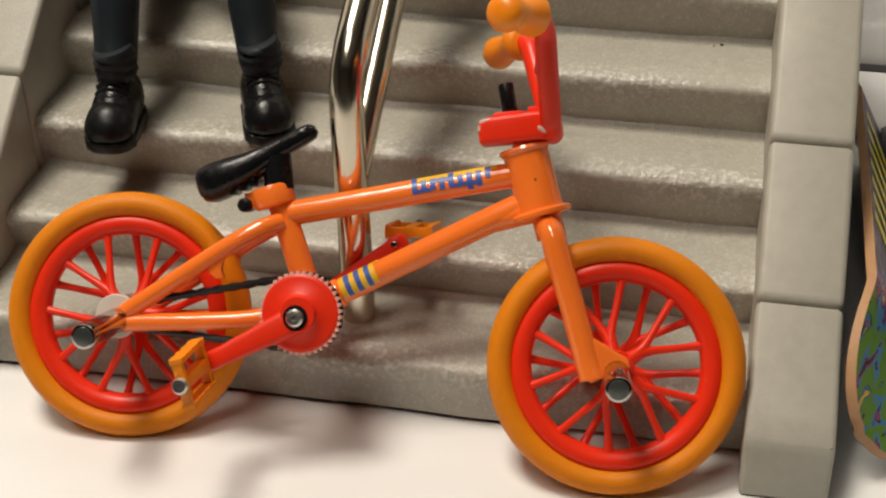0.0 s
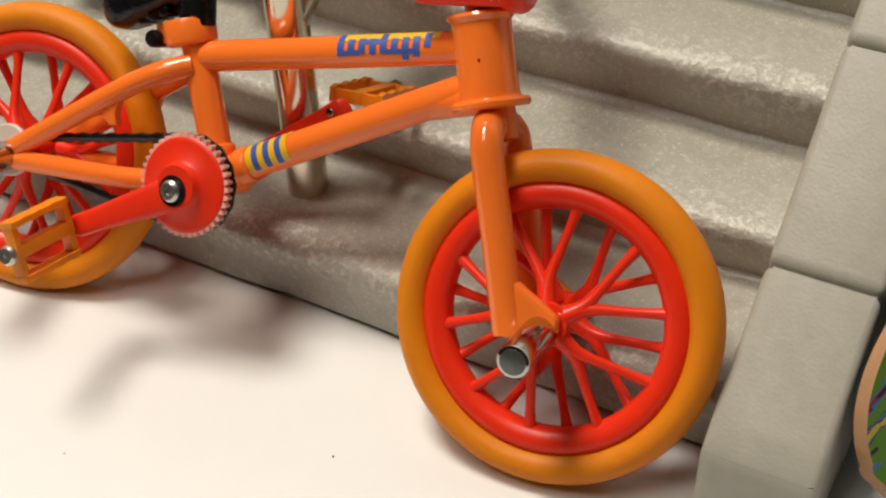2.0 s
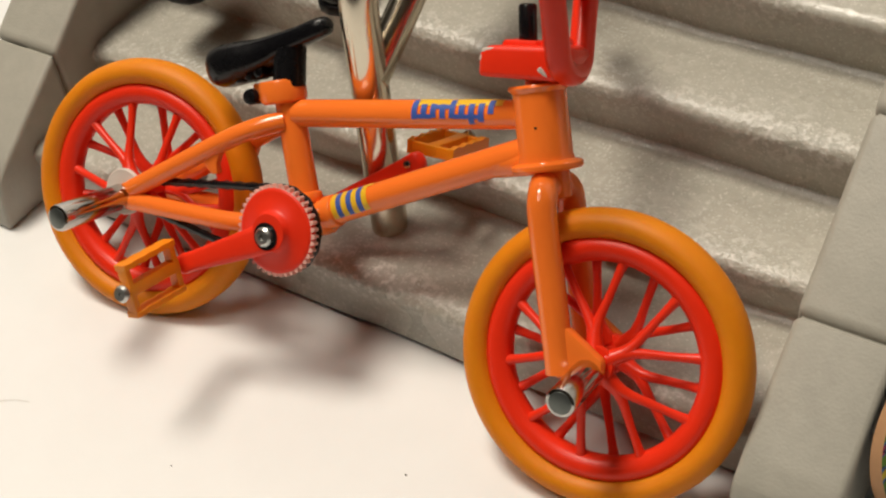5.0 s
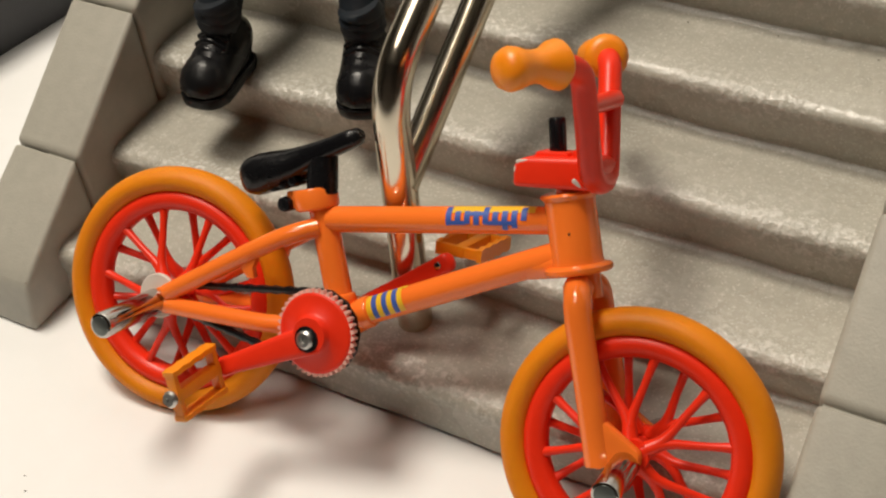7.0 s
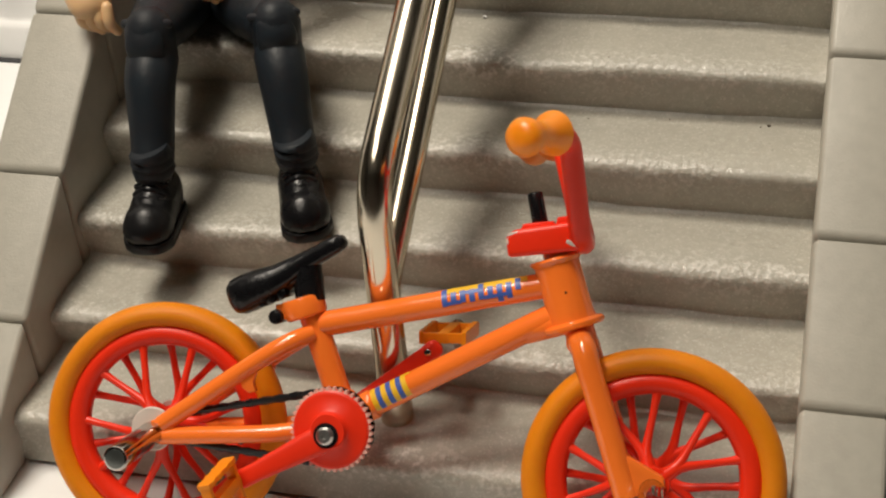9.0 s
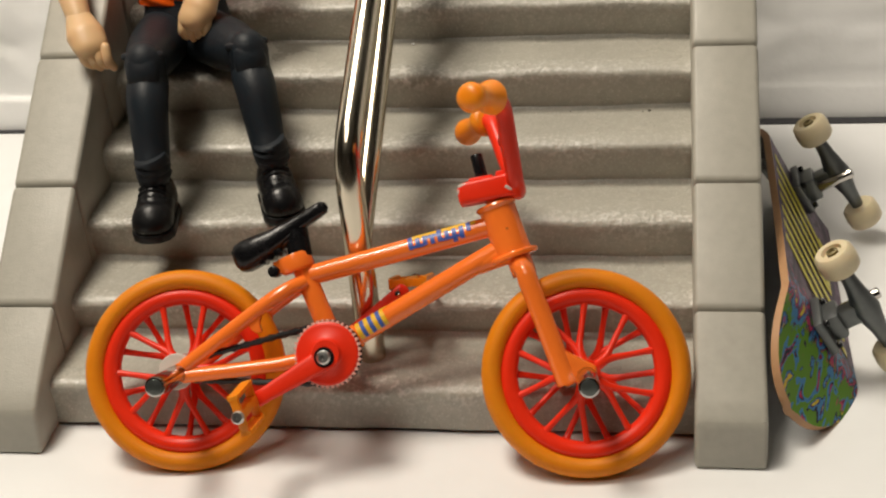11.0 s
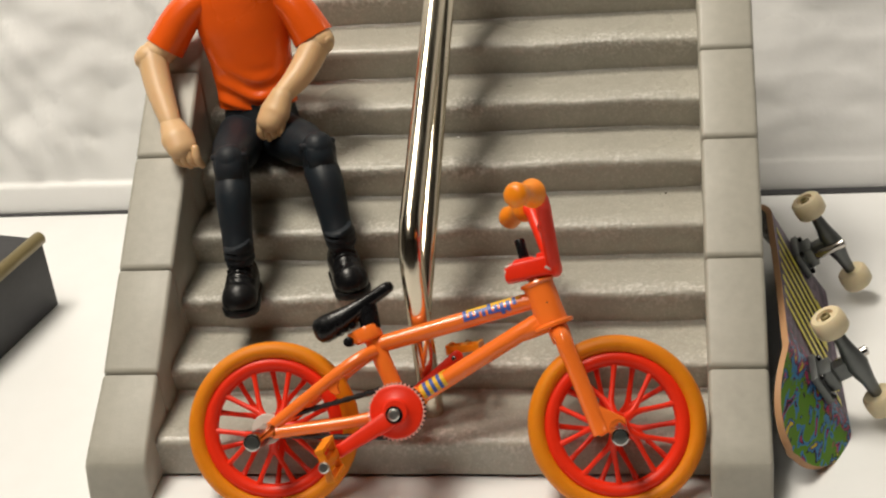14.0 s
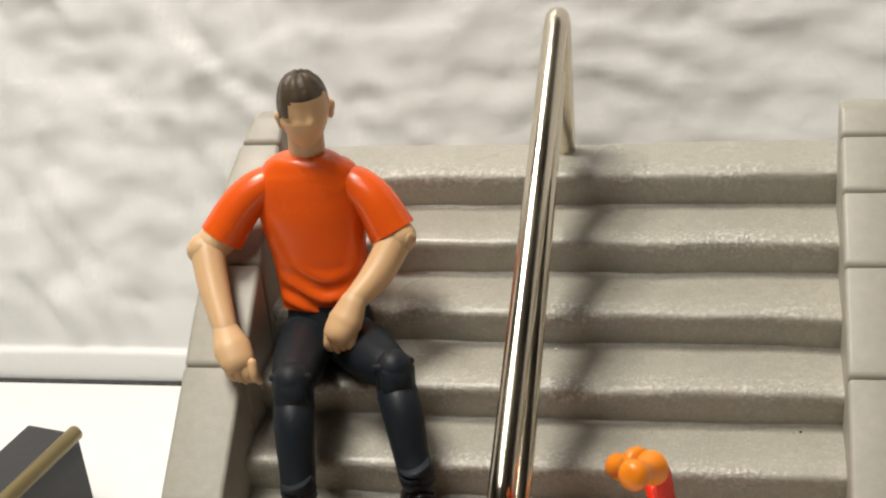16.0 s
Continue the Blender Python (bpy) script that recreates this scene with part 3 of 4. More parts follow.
    loop = [cen1 + Vector((r1 * math.cos(q), r1 * math.sin(q), 0)) for q in [radians(95 - 190 * k / 16) for k in range(17)]]
    low = [cen2 + Vector((r2 * math.cos(q), r2 * math.sin(q), 0)) for q in [radians(265 - 170 * k / 8) for k in range(9)]]
    ends = loop + [loop[-1].lerp(low[0], k / 24) for k in range(1, 24)] + low + [low[-1].lerp(loop[0], k / 24) for k in range(1, 25)]
    loft(bm, ends, [(0.055 + 0.018 * (k % 2), 0.055 + 0.018 * (k % 2)) for k in range(len(ends))], 8, up=(0, 0, 1), caps=False)
    part("chain", bm, BLACK, bike, "black moulded chain")

    def crank(name, a, z):
        bm = bmesh.new()
        a, z = Vector(a), Vector(z)
        loft(bm, [a, a.lerp(z, 0.15), a.lerp(z, 0.85), z], [(0.13, 0.23), (0.125, 0.22), (0.11, 0.155), (0.115, 0.155)], 16, up=(z - a).cross(Vector((0, 0, 1))), round_ends=True, power=0.55)
        part(name, bm, RED, bike)

    crank("crank_arm", (3.06, 0.27, 0.84), (1.80, -0.50, 1.05))
    crank("crank_arm", (3.16, 0.50, -0.60), (4.36, 1.62, -0.72))
    bm = bmesh.new()
    cyl(bm, (4.28, 1.56, -0.58), (4.28, 1.56, -0.53), 0.06, 12, 0.01)
    part("pin", bm, CHROME, bike)

    def pedal(c, tilt, side, roll):
        c = Vector(c)
        m = Matrix.Translation(c) @ Matrix.Rotation(radians(roll), 4, "X") @ Matrix.Rotation(radians(tilt), 4, "Z")
        bm = bmesh.new()
        w = 0.52
        for x in (-0.36, 0.36):                               # toothed cage plates
            o = [(-w, -0.10)] + [(-w + 2 * w * k / 8, -0.10 - (0.03 if k % 2 else 0.0)) for k in range(9)] + [(w, -0.10), (w, 0.10)] + [(w - 2 * w * k / 8, 0.10 + (0.03 if k % 2 else 0)) for k in range(9)] + [(-w, 0.10)]
            seen = []
            for q in o:
                if not seen or (Vector(q) - Vector(seen[-1])).length > 1e-4:
                    seen.append(q)
            prism(bm, seen[:-1] if (Vector(seen[0]) - Vector(seen[-1])).length < 1e-4 else seen, 0.08, m @ Matrix(((0, 0, 1, x - 0.04), (0, 1, 0, 0), (1, 0, 0, 0), (0, 0, 0, 1))))
        for z in (-w + 0.06, w - 0.06):
            box(bm, (-0.36, -0.085, z - 0.05), (0.36, 0.085, z + 0.05), 0.02, m)
        box(bm, (-0.09, -0.09, -w), (0.09, 0.09, w), 0.02, m)
        ob = part("pedal", bm, GRIP, bike, "amber plastic cage pedal", angle=30)
        bm = bmesh.new()
        e = c + Matrix.Rotation(radians(roll), 3, "X") @ Vector((0, 0, side * (w + 0.05)))
        lathe(bm, [(0, 0), (0.12, 0), (0.13, 0.04), (0.10, 0.09), (0.03, 0.09), (0.03, 0.05), (0, 0.05)], e, (0, 0, side), 16)
        part("pedal_screw", bm, STEEL, ob, "steel cross-head screw")

    pedal((1.76, -0.62, 1.72), 107, 1, 14)
    pedal((4.44, 1.82, -1.38), 4, -1, 5)

    # front end
    for side in (1, -1):
        tube_part("fork_leg", smooth_path([(6.82, 2.10, side * 0.22), (6.92, 1.98, side * 0.47), (7.02, 1.70, side * 0.54), (7.35, 0.85, side * 0.55), (7.74, -0.20, side * 0.55)], 6), [0.20] * 25, FRAME, bike, STEER)
        bm = bmesh.new()
        prism(bm, [(7.36, 0.62), (7.58, 0.5), (8.28, 0.16), (8.32, -0.02), (8.2, -0.16), (7.9, -0.16), (7.74, -0.28), (7.62, -0.2)], 0.22, Matrix.Translation((0, 0, side * 0.55 - 0.11)), 0.07)
        bmesh.ops.transform(bm, matrix=STEER, verts=bm.verts)
        part("fork_dropout", bm, FRAME, bike)
        bm = bmesh.new()
        a, z = Vector((8.11, -0.06, side * 0.56)), Vector((8.12, -0.25 if side > 0 else -0.08, side * 1.50))
        cyl(bm, a, z, 0.205, 28, 0.035)
        bmesh.ops.transform(bm, matrix=STEER, verts=bm.verts)
        part("peg", bm, CHROME, bike, "chrome axle peg")
        bm = bmesh.new()
        cyl(bm, z - (z - a).normalized() * 0.01, z + (z - a).normalized() * 0.012, 0.158, 24, 0.008)
        bmesh.ops.transform(bm, matrix=STEER, verts=bm.verts)
        part("peg_cap", bm, CAP, bike)
    tube_part("steerer", [(6.92, 1.92, 0), (6.30, 3.62, 0)], 0.24, FRAME, bike, STEER)
    tube_part("fork_crown", [(6.84, 2.06, -0.3), (6.84, 2.06, 0.3)], 0.21, FRAME, bike, STEER)

    bm = bmesh.new()
    m = Matrix.Translation((6.22, 3.60, 0)) @ Matrix.Rotation(radians(10), 4, "Z")
    prism(bm, [(-0.62, -0.22), (0.55, -0.22), (0.66, -0.12), (0.66, 0.16), (0.56, 0.24), (-0.50, 0.20), (-0.62, 0.10)], 0.84, STEER @ m @ Matrix.Translation((0, 0, -0.40)), 0.08, seg=3)
    stem = part("stem", bm, RED, bike, "red stem with paint chips at its corners")
    for x0, x1, h in ((-0.40, 0.14, 0.06), (0.14, 0.46, 0.11)):
        bm = bmesh.new()
        prism(bm, [(x0, 0.17), (x1, 0.17), (x1 - 0.03, 0.22 + h), (x0 + 0.05, 0.22 + h)], 0.50, STEER @ m @ Matrix.Translation((0, 0, -0.25)), 0.035, seg=2)
        part("stem_cap", bm, RED, stem)
    bm = bmesh.new()
    cyl(bm, (6.10, 3.74, 0), (5.95, 4.32, 0), 0.125, 18)
    bmesh.ops.transform(bm, matrix=STEER, verts=bm.verts)
    part("stem_bolt", bm, BLACK, bike, "black steerer bolt")
    for q, e in (((5.68, 3.64, 0.45), (5.82, 3.70, 0.45)), ((5.67, 3.52, 0.45), (5.68, 3.62, 0.45)), ((6.62, 3.62, 0.63), (6.72, 3.56, 0.62))):
        bm = bmesh.new()
        loft(bm, [Vector(q), Vector(q).lerp(Vector(e), 0.6), Vector(e)], [(0.035, 0.03), (0.03, 0.028), (0.015, 0.015)], 8, round_ends=True)
        part("paint_chip", bm, WHITE, stem)
    bar = [(5.70, 5.07, -2.1), (6.14, 5.18, -1.25), (6.26, 5.08, -1.05), (6.74, 3.70, -0.32), (6.78, 3.58, -0.12), (6.78, 3.58, 0.2), (6.74, 3.70, 0.48), (6.52, 5.08, 1.12), (6.40, 5.19, 1.50), (6.06, 5.09, 2.2)]
    tube_part("handlebar", fillet(bar, 0.34, 6), 0.172, RED, bike, STEER, "red handlebar")
    tube_part("crossbar", [(6.50, 4.66, -0.80), (6.55, 4.62, 0.88)], 0.135, RED, bike, STEER)
    for side in (1, -1):
        a, z = (Vector((6.36, 5.19, 1.58)), Vector((5.88, 5.03, 2.55))) if side > 0 else (Vector((6.16, 5.20, -1.16)), Vector((5.60, 5.04, -2.34)))
        bm = bmesh.new()
        ts = [0, 0.03, 0.10, 0.18, 0.32, 0.48, 0.62, 0.74, 0.84, 0.93, 0.98, 1.0]
        rs = [0.20, 0.28, 0.335, 0.32, 0.24, 0.215, 0.235, 0.275, 0.29, 0.25, 0.17, 0.08]
        loft(bm, [a.lerp(z, q) for q in ts], rs, 24)
        bmesh.ops.transform(bm, matrix=STEER, verts=bm.verts)
        part("grip", bm, GRIP, bike, "amber waisted handlebar grip")

    # printed marks: a yellow band with blue strokes, and blue stripes
    bm = bmesh.new()
    patch(bm, *TT, 0.205, 0.575, 0.93, 38, 78, 0)
    part("yellow_print", bm, YELLOW, bike)
    bm = bmesh.new()
    patch(bm, *TT, 0.207, 0.570, 0.640, -12, 4)
    patch(bm, *TT, 0.207, 0.655, 0.735, 24, 42)
    patch(bm, *TT, 0.207, 0.735, 0.860, -12, 4)
    for k in range(9):
        t = 0.556 + 0.040 * k
        lo, hi = ((-14, 70), (-12, 44), (-8, 46), (-12, 44), (-10, 70), (-12, 42), (-34, 46), (-24, 48), (6, 66))[k]
        patch(bm, *TT, 0.208, t, t + 0.024, lo, hi)
    part("blue_print", bm, BLUE, bike)
    bm = bmesh.new()
    for k in range(4):
        patch(bm, *DT, 0.21, 0.085 + 0.050 * k, 0.110 + 0.050 * k, -40, 80, 0, 10)
        patch(bm, *DT, 0.21, 0.1105 + 0.050 * k, 0.1345 + 0.050 * k, -40 if k < 3 else 60, 80, 1 if k < 3 else 0, 10)
    part("stripes", bm, [YELLOW, BLUE], bike)


build_bike()


# ---- seated figure ----
def build_figure():
    bm = bmesh.new()
    SH, SK, HR, TR, BK = range(5)

    def limb(pts, radii, mat, seg=18, up=None, ends=True):
        loft(bm, smooth_path(pts, 4), [tuple(Vector(a if isinstance(a, tuple) else (a, a)).lerp(Vector(c if isinstance(c, tuple) else (c, c)), k / 4)) for a, c in zip(radii, radii[1:]) for k in range(4)] + [radii[-1]],
             seg, up=up, mat=mat, round_ends=ends)

    # trunk: hem, chest, sloping shoulders, with moulded folds above the hem
    limb([(-4.78, 9.22, 6.40), (-4.785, 9.24, 6.52), (-4.79, 9.26, 6.62), (-4.80, 9.30, 6.74), (-4.81, 9.34, 6.86), (-4.83, 9.40, 7.05), (-4.86, 9.48, 7.32), (-4.90, 9.58, 7.65), (-5.00, 9.82, 8.45), (-5.06, 10.00, 9.12),
          (-5.07, 10.06, 9.46), (-5.08, 10.09, 9.68), (-5.08, 10.12, 9.84), (-5.08, 10.13, 9.92)],
         [(1.10, 0.66), (1.10, 0.68), (1.10, 0.69), (1.10, 0.69), (1.10, 0.69), (1.11, 0.70), (1.13, 0.71), (1.16, 0.73), (1.30, 0.80), (1.34, 0.78), (1.22, 0.72), (1.02, 0.63), (0.76, 0.52), (0.50, 0.42)], SH, 44, up=(0, 1, 0), ends=False)
    bm.verts.ensure_lookup_table()
    for v in bm.verts[:]:
        low = max(0.0, min(1.0, (7.75 - v.co.z) / 0.9)) * max(0.0, min(1.0, (v.co.z - 6.42) / 0.15))
        if low > 0 and v.co.y < 9.4:
            x = v.co.x + 4.80
            wave = math.sin(13.0 * (v.co.z - 0.26 * abs(x - 0.15) + 0.10 * math.sin(2.6 * x)) + 0.8)
            v.co.y -= 0.055 * low * wave * max(0.0, 1 - (x / 1.15) ** 2)
    limb([(-4.72, 9.05, 5.85), (-4.74, 9.16, 6.40)], [(1.08, 0.74), (0.98, 0.60)], TR, 24, up=(0, 1, 0))
    # head: plain face, moulded cap of hair
    limb([(-5.06, 10.15, 9.50), (-4.98, 10.10, 10.42)], [0.43, 0.42], SK)
    cen, seg, rows = Vector((-4.90, 10.04, 11.0)), 64, 44
    ball = []
    for r in range(rows + 1):
        th = math.pi * r / rows
        ring = []
        for k in range(seg):
            a = 2 * math.pi * k / seg
            wide = math.sin(th) ** 0.78 if th < math.pi / 2 else math.sin(th)
            v = Vector((wide * math.cos(a), wide * math.sin(a), math.cos(th)))
            u = Vector((v.x * 0.84 + v.y * 0.54, v.y * 0.84 - v.x * 0.54, v.z))
            # the face looks towards the stair's middle; hair above the brow, down to the ears and over the nape
            brow = 0.44 + 0.10 * u.x ** 2
            side_hair = -0.66 if u.x < 0 else -0.38
            hair = v.z > brow or (u.y > side_hair and v.z > 0.04) or (u.y > -0.12 and v.z > -0.22) or (u.y > 0.10 and v.z > -0.50)
            jaw = 1 - 0.26 * max(0.0, -v.z - 0.1)
            g = 1.0
            if hair:
                g = 1.07 + 0.07 * max(0.0, v.z) * (0.6 - u.x) + 0.02 * math.sin(9 * a + 5 * v.z)
            else:
                g += 0.16 * math.exp(-((u.x / 0.16) ** 2 + ((v.z + 0.08) / 0.17) ** 2)) if u.y < 0 else 0
            ring.append((bm.verts.new(cen + Vector((0.56 * v.x * jaw * g, (0.66 * v.y - (0.05 if v.z < 0 else 0)) * g, 0.86 * v.z * (1 + (g - 1) * 0.9)))), hair))
        ball.append(ring)
    for q, w in zip(ball, ball[1:]):
        for k in range(seg):
            c4 = [q[k], q[(k + 1) % seg], w[(k + 1) % seg], w[k]]
            f = bm.faces.new([v for v, _ in c4])
            f.material_index = HR if sum(h for _, h in c4) > 2 else SK
    for sx in (-1, 1):
        limb([(cen.x + sx * 0.50, cen.y + sx * 0.30, 10.76), (cen.x + sx * 0.53, cen.y + sx * 0.32, 11.02)], [0.08, 0.11], SK, 10)
    # arms
    limb([(-5.55, 10.0, 9.12), (-6.08, 9.88, 9.16), (-6.62, 9.62, 8.82), (-7.14, 9.24, 8.12)], [0.36, 0.47, 0.51, 0.55], SH, ends=False)
    limb([(-6.95, 9.3, 8.30), (-7.42, 8.95, 7.96)], [0.42, 0.42], SK)
    limb([(-7.42, 8.92, 7.96), (-7.12, 8.2, 7.37), (-6.62, 7.25, 6.72)], [0.41, 0.37, 0.27], SK)
    limb([(-6.62, 7.25, 6.72), (-6.40, 6.9, 6.50), (-6.22, 6.65, 6.32)], [(0.32, 0.26), (0.44, 0.34), (0.40, 0.28)], SK)
    limb([(-4.4, 10.03, 9.10), (-3.94, 9.96, 9.14), (-3.46, 9.76, 8.82), (-3.04, 9.52, 8.12)], [0.36, 0.46, 0.50, 0.57], SH, ends=False)
    limb([(-3.25, 9.6, 8.55), (-2.92, 9.4, 8.06)], [0.42, 0.42], SK)
    limb([(-2.92, 9.4, 8.06), (-3.3, 8.7, 7.47), (-3.75, 8.0, 7.11)], [0.41, 0.37, 0.27], SK)
    limb([(-3.75, 8.0, 7.11), (-3.92, 7.75, 6.76), (-4.05, 7.55, 6.58)], [(0.32, 0.28), (0.44, 0.36), (0.40, 0.30)], SK)
    for hx, hy, hz, lean in ((-6.16, 6.55, 6.22, 0.14), (-4.0, 7.5, 6.48, -0.06)):
        for k in range(4):
            limb([(hx + (k - 1.5) * 0.19, hy + 0.05, hz + 0.1), (hx + (k - 1.5) * 0.18 + lean * 0.5, hy - 0.06, hz - 0.16), (hx + (k - 1.5) * 0.16 + lean, hy + 0.10, hz - 0.36 - 0.05 * (k % 2))], [0.115, 0.115, 0.09], SK, 10)
    for e, w in (((-7.44, 8.93, 7.97), (-0.8, -0.45, 0.1)), ((-2.90, 9.40, 8.06), (0.8, -0.5, 0.1))):
        w = Vector(w).normalized()
        loft(bm, [Vector(e) - w * 0.44, Vector(e) - w * 0.42, Vector(e) + w * 0.42, Vector(e) + w * 0.455], [0.13, 0.17, 0.17, 0.13], 14, mat=SK)
        limb([Vector(e) - w * 0.05, Vector(e) + w * 0.05], [0.41, 0.41], SK)
    # legs with knee joints, and laced shoes with thick soles
    for hip, knee, heel, d in (((-5.25, 8.7, 5.68), (-4.78, 5.95, 6.16), (-4.60, 5.08, 3.02), (0.10, -1.0, 0)),
                               ((-4.15, 8.7, 5.68), (-2.62, 6.65, 6.10), (-2.22, 5.78, 3.02), (0.40, -0.92, 0))):
        hip, knee, heel, d = map(Vector, (hip, knee, heel, d))
        d.normalize()
        side = Vector((-d.y, d.x, 0))
        up = Vector((0, 0, 1))
        ankle = heel + d * 0.42 + up * 1.02
        limb([hip, hip.lerp(knee, 0.5), knee.lerp(hip, 0.12)], [0.66, 0.63, 0.50], TR)
        limb([knee + Vector((0, 0.05, 0.05)), knee + Vector((0, 0.0, -0.55))], [0.46, 0.44], TR)
        # knee plate with a joint ridge over it
        limb([knee + d * 0.20 + up * 0.16, knee + d * 0.30 - up * 0.10, knee + d * 0.27 - up * 0.48], [(0.34, 0.16), (0.37, 0.21), (0.33, 0.17)], TR, 22, up=d)
        limb([knee - side * 0.40 + up * 0.22, knee + d * 0.20 + up * 0.28, knee + side * 0.40 + up * 0.22], [0.09, 0.10, 0.09], TR, 12)
        limb([knee + d * 0.12 - up * 0.5, knee.lerp(ankle, 0.35) + d * 0.03, knee.lerp(ankle, 0.75), ankle + up * 0.10], [0.47, 0.46, 0.40, 0.38], TR)
        for q, w in ((0.10, 0.40), (0.27, 0.405), (0.42, 0.395)):
            loft(bm, [ankle + up * (q - 0.08), ankle + up * q + side * 0.02, ankle + up * (q + 0.10)], [w - 0.05, w, w - 0.05], 18, mat=TR)
        upper = [(0.03, 0.24, 0.55), (0.08, 0.33, 0.80), (0.22, 0.40, 0.98), (0.46, 0.42, 1.02), (0.66, 0.42, 0.93), (0.88, 0.43, 0.82), (1.02, 0.445, 0.74), (1.07, 0.455, 0.76),
                 (1.22, 0.455, 0.70), (1.36, 0.42, 0.57), (1.46, 0.33, 0.44), (1.52, 0.18, 0.32)]
        loft(bm, [heel + d * q + up * (h * 0.40 + 0.06) for q, w, h in upper], [(w, h * 0.60) for q, w, h in upper], 22, up=(0, 0, 1), mat=BK)
        sole = [(-0.02, 0.22), (0.06, 0.36), (0.25, 0.43), (0.60, 0.44), (1.0, 0.47), (1.28, 0.475), (1.46, 0.39), (1.57, 0.24), (1.60, 0.10)]
        rim = [(q, w) for q, w in sole] + [(q, -w) for q, w in sole[::-1]]
        m = Matrix(((d.x, side.x, 0, heel.x), (d.y, side.y, 0, heel.y), (0, 0, 1, heel.z), (0, 0, 0, 1)))
        prism(bm, rim, 0.20, m, 0.05, BK)
        for k in range(4):
            q = 0.56 + 0.125 * k
            z = 1.035 - 0.062 * k - 0.008 * k * k + 0.03
            limb([heel + d * q - side * 0.27 + up * (z - 0.11), heel + d * q + up * (z + 0.01), heel + d * q + side * 0.27 + up * (z - 0.11)], [0.055, 0.085, 0.055], BK, 10)
        limb([heel + d * 1.50 - side * 0.30 + up * 0.34, heel + d * 1.545 + up * 0.40, heel + d * 1.50 + side * 0.30 + up * 0.34], [0.03, 0.04, 0.03], BK, 8)
    fig = part("toy_figure", bm, [SHIRT, SKIN, HAIR, TROUSER, BOOT], None, angle=60)
    tagged(fig, "plastic figure in orange shirt and dark trousers, seated on steps", "toy figure")


build_figure()


# ---- fingerboard ----
def deck_print(name):
    m = bpy.data.materials.new(name)
    m.use_nodes = True
    nt = m.node_tree
    b = nt.nodes["Principled BSDF"]
    b.inputs["Roughness"].default_value = 0.46
    b.inputs["Specular IOR Level"].default_value = 0.25
    tc = nt.nodes.new("ShaderNodeTexCoord")
    noi, noi2, sep = nt.nodes.new("ShaderNodeTexNoise"), nt.nodes.new("ShaderNodeTexNoise"), nt.nodes.new("ShaderNodeSeparateXYZ")
    for n, sc, det, place, squash in ((noi, 215, 2, (1.3, 0.2, 0.0), (0.45, 1.25, 1)), (noi2, 220, 2, (3.1, 1.7, 0.4), (0.5, 1.35, 1))):
        n.inputs["Scale"].default_value, n.inputs["Detail"].default_value, n.inputs["Distortion"].default_value = sc, det, 0.7
        mp = nt.nodes.new("ShaderNodeMapping")
        mp.inputs["Location"].default_value, mp.inputs["Scale"].default_value = place, squash
        mp.inputs["Rotation"].default_value = (0, 0, radians(28))
        nt.links.new(tc.outputs["Object"], mp.inputs["Vector"])
        nt.links.new(mp.outputs["Vector"], n.inputs["Vector"])
    nt.links.new(tc.outputs["Object"], sep.inputs["Vector"])

    def ramp(src, stops):
        r = nt.nodes.new("ShaderNodeValToRGB")
        r.color_ramp.interpolation = "CONSTANT"
        while len(r.color_ramp.elements) < len(stops):
            r.color_ramp.elements.new(0.5)
        for e, (p, col) in zip(r.color_ramp.elements, stops):
            e.position, e.color = p, (*col, 1)
        nt.links.new(src, r.inputs["Fac"])
        return r

    dark, green, sky, yel, mag, vio = (0.012, 0.008, 0.03), (0.10, 0.24, 0.012), (0.05, 0.20, 0.42), (0.62, 0.46, 0.02), (0.45, 0.02, 0.10), (0.06, 0.02, 0.09)
    tail = ramp(noi.outputs["Fac"], [(0.0, dark), (0.33, mag), (0.36, dark), (0.385, sky), (0.44, green), (0.60, dark), (0.625, sky), (0.66, vio), (0.69, yel)])
    mids = ramp(noi2.outputs["Fac"], [(0.0, dark), (0.36, vio), (0.42, mag), (0.455, dark), (0.49, sky), (0.56, vio), (0.60, mag), (0.63, dark), (0.66, yel)])
    # green towards the tip, darker splashes towards the middle
    mixn, mr = nt.nodes.new("ShaderNodeMix"), nt.nodes.new("ShaderNodeMapRange")
    mixn.data_type = "RGBA"
    jit = nt.nodes.new("ShaderNodeMath")
    jit.operation = "MULTIPLY_ADD"
    jit.inputs[1].default_value = 0.03
    nt.links.new(noi2.outputs["Fac"], jit.inputs[0])
    nt.links.new(sep.outputs["X"], jit.inputs[2])
    mr.inputs["From Min"].default_value, mr.inputs["From Max"].default_value = -0.0235, -0.0215
    nt.links.new(jit.outputs[0], mr.inputs["Value"])
    nt.links.new(mr.outputs["Result"], mixn.inputs["Factor"])
    nt.links.new(tail.outputs["Color"], mixn.inputs["A"])
    nt.links.new(mids.outputs["Color"], mixn.inputs["B"])
    # violet field in the middle and beyond
    far = nt.nodes.new("ShaderNodeMix")
    far.data_type = "RGBA"
    vi = ramp(noi.outputs["Fac"], [(0.0, (0.03, 0.01, 0.04)), (0.42, (0.07, 0.035, 0.075)), (0.52, (0.14, 0.08, 0.14)), (0.60, (0.05, 0.02, 0.05))])
    mr2 = nt.nodes.new("ShaderNodeMapRange")
    mr2.inputs["From Min"].default_value, mr2.inputs["From Max"].default_value = -0.0105, -0.0085
    nt.links.new(jit.outputs[0], mr2.inputs["Value"])
    nt.links.new(mr2.outputs["Result"], far.inputs["Factor"])
    nt.links.new(mixn.outputs["Result"], far.inputs["A"])
    nt.links.new(vi.outputs["Color"], far.inputs["B"])
